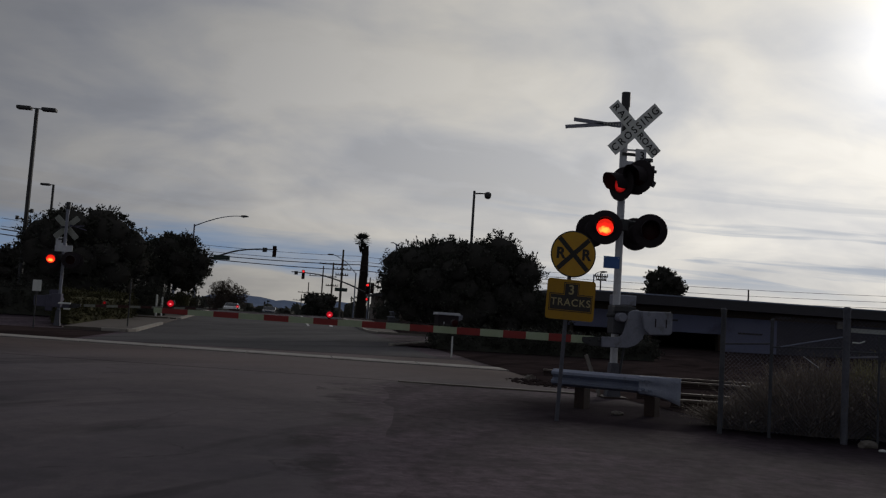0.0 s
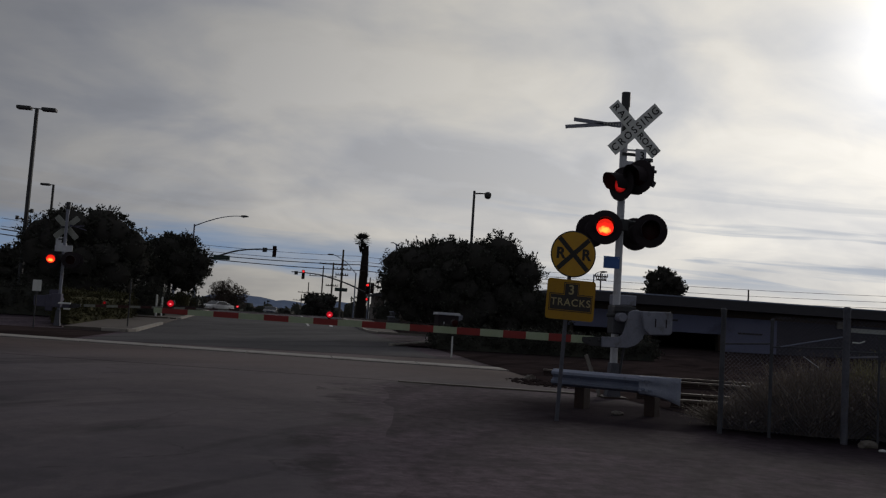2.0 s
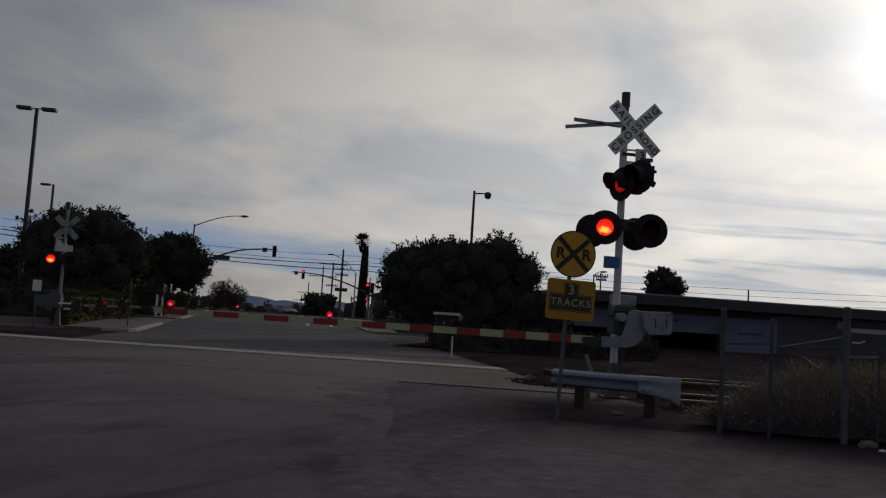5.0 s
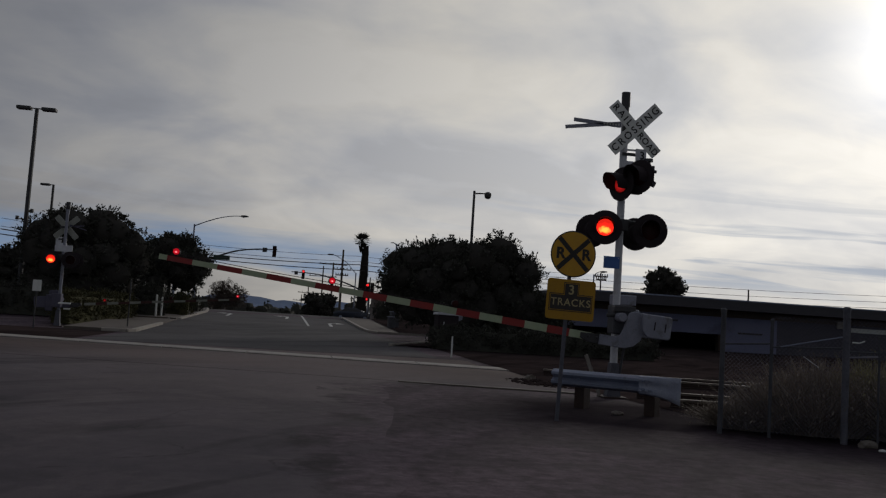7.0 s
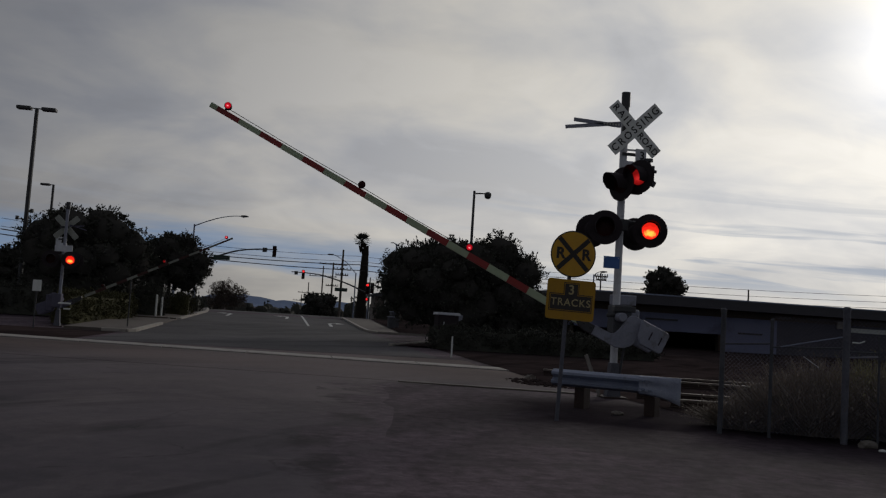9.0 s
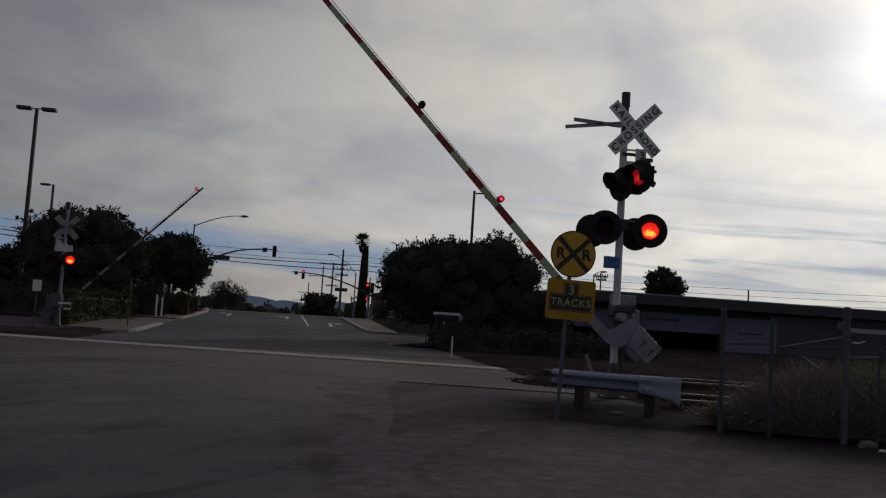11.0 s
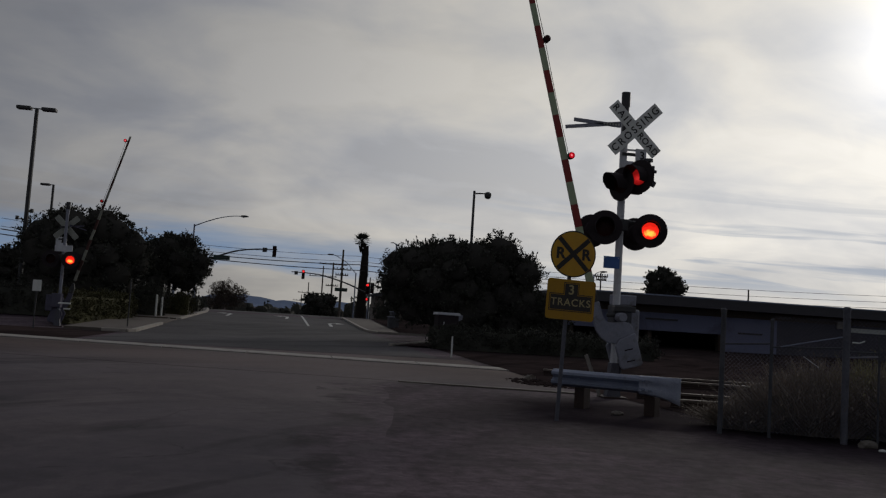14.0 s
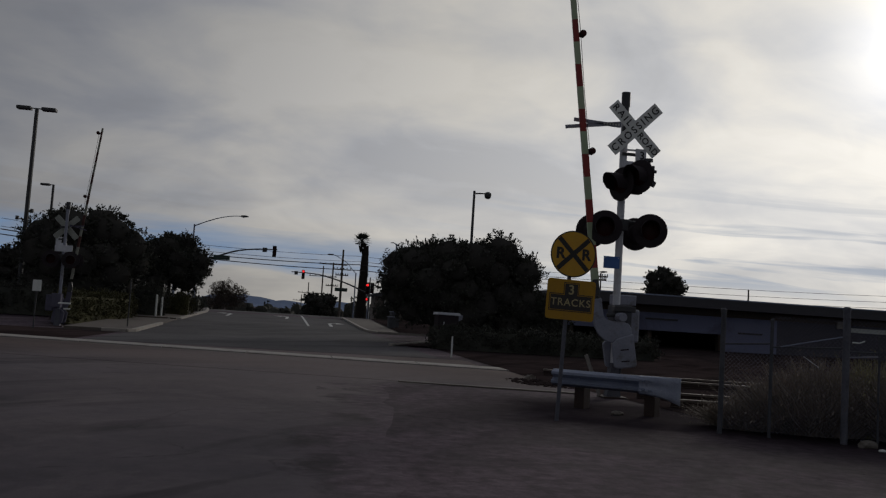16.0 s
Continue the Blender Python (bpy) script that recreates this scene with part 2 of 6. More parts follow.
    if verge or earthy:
        k.put(bs.inputs["Specular IOR Level"], k.math("MULTIPLY", k.math("SUBTRACT", 1.0, soil_dark), sheen))
    else:
        bs.inputs["Specular IOR Level"].default_value = sheen
    h = k.math("ADD", k.math("MULTIPLY", grit, 0.4), k.math("SUBTRACT", mid, crack))
    bp = k.add("ShaderNodeBump", None, Strength=0.35, Distance=0.02, Height=h)
    k.put(bs.inputs["Normal"], bp.outputs[0])
    o = k.add("ShaderNodeOutputMaterial")
    m.node_tree.links.new(bs.outputs[0], o.inputs[0])
    return m


DIRT_A, DIRT_B, DIRT_C = (0.068, 0.051, 0.061), (0.120, 0.090, 0.106), (0.044, 0.033, 0.040)
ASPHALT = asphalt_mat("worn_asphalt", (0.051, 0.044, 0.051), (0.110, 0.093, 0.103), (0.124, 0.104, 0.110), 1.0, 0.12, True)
ROAD_FAR = asphalt_mat("grey_asphalt", (0.050, 0.046, 0.050), (0.080, 0.073, 0.078), (0.060, 0.055, 0.057), 0.5, 0.25)
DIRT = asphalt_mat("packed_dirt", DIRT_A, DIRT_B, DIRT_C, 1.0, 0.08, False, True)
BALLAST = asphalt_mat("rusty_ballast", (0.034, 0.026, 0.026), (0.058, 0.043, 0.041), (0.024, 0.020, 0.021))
CONCRETE = mat("pale_concrete", (0.22, 0.205, 0.185), (0.34, 0.315, 0.285), 0.85, scale=1.5, fine=30, stain=(0.16, 0.14, 0.12))
# Worn concrete made paler: sunlight on the kerb edge is in this colour.
KERB = mat("sunlit_worn_kerb", (0.27, 0.245, 0.215), (0.40, 0.365, 0.32), 0.85, scale=1.5, fine=30, stain=(0.16, 0.14, 0.12))
PAVING = mat("worn_tan_paving", (0.085, 0.070, 0.058), (0.125, 0.104, 0.088), 0.9, scale=0.8, fine=30, stain=(0.05, 0.044, 0.04))
CONCRETE_DARK = mat("stained_concrete", (0.11, 0.097, 0.083), (0.17, 0.15, 0.13), 0.9, scale=0.8, fine=30, stain=(0.07, 0.063, 0.055))
ROAD_PAINT = mat("worn_road_paint", (0.35, 0.35, 0.34), (0.6, 0.6, 0.58), 0.8, scale=3, fine=18, stain=(0.10, 0.10, 0.10))
END_GALV = mat("pale_scuffed_steel", (0.22, 0.245, 0.32), (0.33, 0.355, 0.43), 0.6, 0.25, scale=4, fine=40, stain=(0.16, 0.165, 0.20))
RUST = mat("rusty_steel", (0.026, 0.016, 0.014), (0.050, 0.030, 0.024), 0.7, 0.3, scale=6)
RAIL_TOP = mat("worn_rail_head", (0.115, 0.095, 0.083), (0.18, 0.15, 0.13), 0.45, 0.7, scale=5)
# Darker copy of MECH, with the far signal's shade in its colour.
MECH_SHADED = mat("dim_shaded_casting", (0.085, 0.083, 0.115), (0.125, 0.12, 0.16), 0.8, 0.1, scale=3, fine=50, spec=0.2)
# Wire is lightened to stand in for the haze seen through the fence.
MESH_WIRE = mat("hazy_weathered_fence_wire", (0.15, 0.145, 0.18), (0.21, 0.205, 0.25), 0.6, 0.2, scale=5)
SIGN_GREEN = mat("dark_green_sign_sheet", (0.012, 0.035, 0.024), (0.018, 0.048, 0.032), 0.6, scale=6, bump=0.02)
SIGN_BROWN = mat("faded_sign_black", (0.020, 0.016, 0.014), (0.034, 0.027, 0.022), 0.6, scale=8, bump=0.02)
SIGN_CREAM = mat("faded_cream_lettering", (0.36, 0.30, 0.14), (0.44, 0.37, 0.19), 0.6, scale=8, bump=0.02)
POST_GALV = mat("grey_weathered_steel", (0.09, 0.092, 0.11), (0.145, 0.147, 0.17), 0.75, 0.2, scale=5, spec=0.2, stain=(0.05, 0.05, 0.055))
OLD_GALV = mat("dull_weathered_steel", (0.06, 0.062, 0.07), (0.105, 0.107, 0.118), 0.8, 0.2, scale=5, spec=0.2)
GALV = mat("galvanised_steel", (0.16, 0.185, 0.26), (0.25, 0.28, 0.36), 0.5, 0.35, scale=5, fine=60, stain=(0.11, 0.11, 0.11))
# Silver darkened and blued: the mechanism's shadow is put into its colour.
MECH = mat("shaded_silver_casting", (0.19, 0.20, 0.25), (0.28, 0.29, 0.345), 0.6, 0.15, scale=3, fine=50, stain=(0.12, 0.11, 0.11))
SILVER = mat("silver_paint", (0.46, 0.47, 0.50), (0.62, 0.63, 0.66), 0.55, 0.15, scale=3, fine=50, stain=(0.30, 0.28, 0.26))
DARK_STEEL = mat("dark_painted_steel", (0.03, 0.03, 0.032), (0.05, 0.05, 0.052), 0.5, 0.2, scale=6)
BLACK = mat("matt_black_paint", (0.028, 0.022, 0.025), (0.042, 0.034, 0.038), 0.8, spec=0.15, scale=9, fine=80)
WHITE_SHEET = mat("white_reflective_sheet", (0.62, 0.64, 0.60), (0.74, 0.75, 0.72), 0.5, scale=5, fine=90, bump=0.03, stain=(0.5, 0.5, 0.46))
YELLOW_DULL = mat("dull_yellow_sheet", (0.36, 0.19, 0.008), (0.44, 0.24, 0.012), 0.7, scale=5, fine=60, bump=0.03, stain=(0.24, 0.125, 0.01))
YELLOW_SHEET = mat("yellow_reflective_sheet", (0.50, 0.26, 0.008), (0.58, 0.32, 0.012), 0.5, scale=5, fine=90, bump=0.03)
SIGN_BLACK = mat("sign_black", (0.012, 0.011, 0.010), (0.022, 0.020, 0.018), 0.6, scale=8, bump=0.02)
BLUE_SHEET = mat("blue_sign_sheet", (0.04, 0.12, 0.36), (0.06, 0.16, 0.44), 0.5, scale=8, bump=0.02)
ARM_RED = mat("red_reflective_tape", (0.22, 0.016, 0.014), (0.29, 0.024, 0.019), 0.5, scale=6, fine=90, bump=0.03)
ARM_WHITE = mat("pale_reflective_tape", (0.33, 0.40, 0.25), (0.42, 0.48, 0.32), 0.5, scale=6, fine=90, bump=0.03)
# Darker tape copies: the backlit far arm's shade is in their colour.
ARM_RED_SHADED = mat("shaded_red_tape", (0.060, 0.034, 0.032), (0.085, 0.042, 0.038), 0.8, scale=6, fine=60, spec=0.1)
ARM_WHITE_SHADED = mat("shaded_white_tape", (0.20, 0.205, 0.175), (0.28, 0.285, 0.245), 0.8, scale=6, fine=60, spec=0.1)
SHEET_BACK = mat("dull_sheet_back", (0.24, 0.25, 0.22), (0.33, 0.34, 0.30), 0.7, 0.1, scale=6, fine=60)
LENS = mat("unlit_red_lens", (0.028, 0.003, 0.003), (0.04, 0.004, 0.004), 0.4, scale=20, bump=0.3, spec=0.15)
LAMP_ON = glow_mat("lit_signal_lens", (1.0, 0.44, 0.06), (0.95, 0.020, 0.010), 1.45, 0.21)
LAMP_SIDE = glow_mat("side_lit_signal_lens", (0.75, 0.030, 0.028), (0.48, 0.012, 0.012), 0.65, 0.15)
ARM_LAMP_ON = glow_mat("lit_gate_lamp", (1.0, 0.34, 0.36), (0.62, 0.008, 0.020), 1.1, 0.042)
TRAFFIC_RED = glow_mat("lit_traffic_lens", (1.0, 0.12, 0.08), (1.0, 0.03, 0.03), 1.8, 0.15)
LEAF = mat("dark_green_leaf", (0.041, 0.042, 0.037), (0.066, 0.067, 0.053), 0.75, spec=0.1, scale=1.2, fine=9, bump=0, island=0.35)
LEAF_CORE = mat("shaded_twigs", (0.042, 0.040, 0.037), (0.056, 0.053, 0.047), 0.95, spec=0.0, scale=1.2, fine=9, bump=0)
LEAF_DRY = mat("olive_leaf", (0.046, 0.046, 0.022), (0.080, 0.074, 0.036), 0.8, spec=0.1, scale=1.2, fine=9, bump=0, island=0.35)
GREEN_BRUSH = mat("yellow_green_brush", (0.20, 0.19, 0.10), (0.34, 0.32, 0.17), 0.85, scale=2, bump=0, island=0.2, spec=0.1)
DRY_BRUSH = mat("dry_brown_brush", (0.18, 0.15, 0.125), (0.31, 0.26, 0.205), 0.85, scale=2, bump=0, island=0.2, spec=0.1)
BUSH_BROWN = mat("brown_twiggy_leaf", (0.075, 0.060, 0.052), (0.13, 0.105, 0.09), 0.85, scale=2, bump=0, island=0.2, spec=0.1)
BARK = mat("grey_brown_bark", (0.06, 0.048, 0.036), (0.12, 0.095, 0.07), 0.9, scale=5, fine=30, bump=0.5)
WOOD_POLE = mat("weathered_pole_wood", (0.07, 0.055, 0.045), (0.12, 0.10, 0.08), 0.9, scale=3, fine=30)
STUCCO = mat("blue_grey_stucco", (0.14, 0.15, 0.24), (0.19, 0.205, 0.31), 0.9, scale=0.6, fine=30, stain=(0.10, 0.105, 0.16))
ROOFING = mat("dark_roofing", (0.040, 0.038, 0.044), (0.064, 0.061, 0.070), 0.8, scale=1.2, fine=20)
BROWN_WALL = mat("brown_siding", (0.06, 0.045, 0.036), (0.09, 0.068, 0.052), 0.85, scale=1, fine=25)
# Distance haze is put into the hill colour.
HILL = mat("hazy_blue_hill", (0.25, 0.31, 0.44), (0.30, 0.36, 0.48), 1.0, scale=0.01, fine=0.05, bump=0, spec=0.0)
GLASS_DARK = mat("dark_window_glass", (0.015, 0.017, 0.02), (0.02, 0.022, 0.025), 0.08, scale=2, bump=0)
CAR_WHITE = mat("white_car_paint", (0.6, 0.6, 0.6), (0.66, 0.66, 0.66), 0.25, scale=3, bump=0)
CAR_DARK = mat("dark_blue_car_paint", (0.035, 0.042, 0.06), (0.045, 0.052, 0.07), 0.2, 0.3, scale=3, bump=0)
TYRE = mat("black_tyre_rubber", (0.012, 0.012, 0.012), (0.02, 0.02, 0.02), 0.9, scale=9)
LAMP_GLASS = mat("pale_lamp_glass", (0.5, 0.5, 0.48), (0.6, 0.6, 0.58), 0.3, scale=9, bump=0)


# ---- mesh helpers ----
def box(bm, c, s, m=None):
    """A box of size s about c, placed by the matrix m."""
    v = bmesh.ops.create_cube(bm, size=1.0)["verts"]
    bmesh.ops.transform(bm, matrix=(m or Matrix()) @ Matrix.Translation(c) @ Matrix.Diagonal((*s, 1)), verts=v)
    return v


def rod(bm, p, q, r, r2=None, seg=10):
    """A closed cylinder or cone from p to q."""
    p, q = Vector(p), Vector(q)
    d = q - p
    m = Matrix.Translation((p + q) / 2) @ d.to_track_quat("Z", "Y").to_matrix().to_4x4()
    return bmesh.ops.create_cone(bm, cap_ends=True, segments=seg, radius1=r, radius2=r if r2 is None else r2, depth=d.length, matrix=m)["verts"]


def tube(bm, pts, r, seg=8, r_end=None):
    """A swept round tube through the points."""
    pts = [Vector(p) for p in pts]
    rings = []
    for i, p in enumerate(pts):
        d = (pts[min(i + 1, len(pts) - 1)] - pts[max(i - 1, 0)]).normalized()
        q = d.to_track_quat("Z", "Y")
        rr = r + ((r_end if r_end is not None else r) - r) * i / (len(pts) - 1)
        rings.append([bm.verts.new(p + q @ Vector((rr * math.cos(a), rr * math.sin(a), 0))) for a in (2 * math.pi * j / seg for j in range(seg))])
    for a, b in zip(rings, rings[1:]):
        for j in range(seg):
            bm.faces.new((a[j], a[(j + 1) % seg], b[(j + 1) % seg], b[j]))
    bm.faces.new(rings[0][::-1])
    bm.faces.new(rings[-1])


def prism(bm, outline, y0, y1, m=None):
    """An outline in x and z, drawn out from y0 to y1."""
    m = m or Matrix()
    a = [bm.verts.new(m @ Vector((x, y0, z))) for x, z in outline]
    b = [bm.verts.new(m @ Vector((x, y1, z))) for x, z in outline]
    n = len(outline)
    bm.faces.new(a[::-1])
    bm.faces.new(b)
    for i in range(n):
        bm.faces.new((a[i], a[(i + 1) % n], b[(i + 1) % n], b[i]))


def lathe(bm, prof, seg, m):
    """A profile of (radius, height) turned about z, placed by m; open ends are closed."""
    rings = [[bm.verts.new(m @ Vector((r * math.cos(a), r * math.sin(a), h))) for a in (2 * math.pi * j / seg for j in range(seg))] for r, h in prof]
    for a, b in zip(rings, rings[1:]):
        for j in range(seg):
            bm.faces.new((a[j], a[(j + 1) % seg], b[(j + 1) % seg], b[j]))
    bm.faces.new(rings[0][::-1])
    bm.faces.new(rings[-1])


def bevelled(bm, w=0.01, seg=2):
    bmesh.ops.bevel(bm, geom=bm.edges[:], offset=w, segments=seg, profile=0.5, affect="EDGES", clamp_overlap=True)
    return bm


def part(name, bm, material, parent=None, label="", smooth=False):
    """Links a bmesh as one mesh object, under a thing or part if there is one."""
    bmesh.ops.recalc_face_normals(bm, faces=bm.faces[:])
    me = bpy.data.meshes.new(name)
    bm.to_mesh(me)
    bm.free()
    me.materials.append(material)
    if smooth:
        me.polygons.foreach_set("use_smooth", [True] * len(me.polygons))
        me.set_sharp_from_angle(angle=radians(35))
    ob = new(name, me)
    ob.parent = parent
    return tagged(ob, label)


def thing(name, label, category, at=None, group="", kind=""):
    """An Empty at a thing's base."""
    ob = new(name)
    ob.empty_display_size = 0.2
    ob.matrix_basis = at or Matrix()
    return tagged(ob, label, category, group, kind)


def text_mesh(bm, words, size, m, depth=0.002, spacing=1.0, bold=0.0):
    """Lettering in the built-in font, centred, in the plane that m gives."""
    cu = bpy.data.curves.new("lettering", "FONT")
    cu.body, cu.size, cu.align_x, cu.align_y, cu.extrude, cu.space_character, cu.offset = words, size, "CENTER", "CENTER", depth, spacing, bold
    ob = bpy.data.objects.new("lettering", cu)
    scene.collection.objects.link(ob)
    me = bpy.data.meshes.new_from_object(ob.evaluated_get(bpy.context.evaluated_depsgraph_get()))
    start = len(bm.verts)
    bm.from_mesh(me)
    bm.verts.ensure_lookup_table()
    bmesh.ops.transform(bm, matrix=m, verts=bm.verts[start:])
    bpy.data.objects.remove(ob)
    bpy.data.curves.remove(cu)
    bpy.data.meshes.remove(me)


UPRIGHT = pose(0, 0, 0, 90, 0, 0)  # text plane facing -y


# ---- ground ----
def gz(y):
    """Height of the street: level at the tracks, a slow rise to a crest, then a fall."""
    z = 0.0245 * max(0.0, min(y, 56.0) - 34.0)
    if y > 56:
        t = min(y - 56, 24)
        z += 0.0245 * t - 0.5 * t * t * 0.0445 / 24
        z -= 0.02 * max(0, min(y, 300) - 80)
    return z


def track_y(s, x):
    return s - 0.25 * x


YS = [-60, -30, -10, 0, 6, 12, 16, 20, 24, 28, 31, 34, 38, 42, 46, 50, 54, 58, 62, 66, 68, 72, 76, 80, 84, 88, 100, 130, 180, 300, 600, 1500, 4500]


def sheet(bm, rows, drop=0.0):
    """A strip of ground from rows of (y, x values), draped over the street's profile."""
    vs = [[bm.verts.new((x, y, gz(y) + drop)) for x in xs] for y, xs in rows]
    for a, b in zip(vs, vs[1:]):
        for j in range(len(a) - 1):
            bm.faces.new((a[j], a[j + 1], b[j + 1], b[j]))


def make_ground():
    bm = bmesh.new()
    xs = [-4000, -800, -200, -60, -30, -12, -6, 0, 4, 8, 14, 30, 60, 200, 800, 4000]
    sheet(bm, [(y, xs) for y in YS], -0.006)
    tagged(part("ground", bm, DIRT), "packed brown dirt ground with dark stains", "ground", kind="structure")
    # near street and crossing apron
    bm = bmesh.new()
    rng = random.Random(4)
    rows = []
    y = -40.0
    while y < 26.1:
        edge = 0.2 + 0.09 * y if y < 15 else 1.55 + (y - 15) * 1.2
        edge = min(edge, 4.9) + rng.uniform(-0.10, 0.10)
        rows.append((y, [-70, -30, -10, -4, edge - 0.6, edge]))
        y += 0.6 if y > 0 else 4.0
    sheet(bm, rows)
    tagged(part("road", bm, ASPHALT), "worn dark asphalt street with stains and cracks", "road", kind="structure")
    bm = bmesh.new()
    sheet(bm, [(y, [-5.9 - max(0, y - 58) * 0.09, -3, 0, 2, 3.4 if y > 44 else 4.2 - max(0, y - 35) * 0.09]) for y in (26, 28, 31, 34, 36, 40, 44, 50, 58, 66, 68, 72, 76, 80, 84, 88, 100, 130)], 0.001)
    tagged(part("road_far", bm, ROAD_FAR), "grey asphalt street rising to a crest", "road", kind="structure")
    # crossing surface between the rails
    bm = bmesh.new()
    box_v = [bm.verts.new((x, track_y(s, x), z)) for z in (-0.05, 0.004) for x, s in ((-14, 16.9), (5.2, 16.9), (5.2, 22.64), (-14, 22.64))]
    for q in ((4, 5, 6, 7), (0, 1, 5, 4), (1, 2, 6, 5), (2, 3, 7, 6), (3, 0, 4, 7)):
        bm.faces.new([box_v[i] for i in q])
    tagged(part("crossing_surface", bm, ASPHALT), "tan asphalt crossing surface between the rails", "crossing", kind="structure")
    panels = thing("crossing_panels", "row of pale concrete panels across the far track", "crossing panel", kind="structure")
    me = None
    for i in range(8):
        x = -12.1 + i * 2.17
        if me is None:
            bm = bmesh.new()
            for s0, s1 in ((-0.72, -0.42), (-0.38, 0.38)):
                v = [bm.verts.new((dx, s - 0.25 * dx, z)) for z in (-0.06, 0.03) for dx, s in ((0, s0), (2.14, s0), (2.14, s1), (0, s1))]
                for q in ((4, 5, 6, 7), (0, 1, 5, 4), (1, 2, 6, 5), (2, 3, 7, 6), (3, 0, 4, 7)):
                    bm.faces.new([v[j] for j in q])
            ob = part("panel", bm, CONCRETE, panels)
            me = ob.data
        else:
            ob = new("panel", me)
            ob.parent = panels
        ob.location = (x, track_y(23.4, x), 0.0)
    # flush rail edge in the apron
    bm = bmesh.new()
    vs = [bm.verts.new((x, track_y(16.62, x) + dy + 0.02 * x, z)) for z in (-0.03, 0.022) for x, dy in ((1.9, 0.0), (5.3, 0.0), (5.3, 0.16), (1.9, 0.16))]
    for q in ((4, 5, 6, 7), (0, 1, 5, 4), (1, 2, 6, 5), (2, 3, 7, 6), (3, 0, 4, 7)):
        bm.faces.new([vs[i] for i in q])
    tagged(part("flangeway_edge", bm, CONCRETE_DARK), "pale worn edge strip along the near rail", "crossing", kind="structure")
    # ballast field beyond the crossing
    bm = bmesh.new()
    sheet(bm, [(y, [5.25 + max(0, 20 - y) * 0.1, 12, 25, 60]) for y in (12.5, 16, 20, 24, 27, 30, 33.5, 36)], 0.004)
    sheet(bm, [(y, [10.5, 25, 60]) for y in (36, 42, 50)], 0.004)
    tagged(part("ballast", bm, BALLAST), "rusty brown ballast and dirt beside the tracks", "ballast", kind="structure")
    bm = bmesh.new()
    sheet(bm, [(y, [-60, -30, -14, -6.2]) for y in (25.8, 29, 32.5)], 0.004)
    tagged(part("ballast_left", bm, BALLAST), "brown dirt verge beside the tracks", "ballast", kind="structure")


def make_rail(s, x0, x1):
    t = thing("rail", "steel rail with worn head and rusty web", "rail", group="railway rails", kind="structure")
    d = Vector((1, -0.25, 0)).normalized()
    n = Vector((0.25, 1, 0)).normalized()
    for name, z0, z1, w, m in (("rail_foot", 0.0, 0.03, 0.07, RUST), ("rail_web", 0.03, 0.11, 0.012, RUST), ("rail_head", 0.11, 0.15, 0.036, RAIL_TOP)):
        bm = bmesh.new()
        vs = [bm.verts.new(Vector((x, track_y(s, x), z)) + n * k) for x in (x0, x1) for z in (z0, z1) for k in (-w, w)]
        for q in ((0, 1, 3, 2), (4, 6, 7, 5), (0, 4, 5, 1), (2, 3, 7, 6), (0, 2, 6, 4), (1, 5, 7, 3)):
            bm.faces.new([vs[i] for i in q])
        part(name, bm, m, t)


make_ground()
for rail_s, rail_x in ((15.22, 6.1), (16.7, 6.1), (20.6, 6.1), (22.08, 5.9)):
    make_rail(rail_s, rail_x, 60.0)


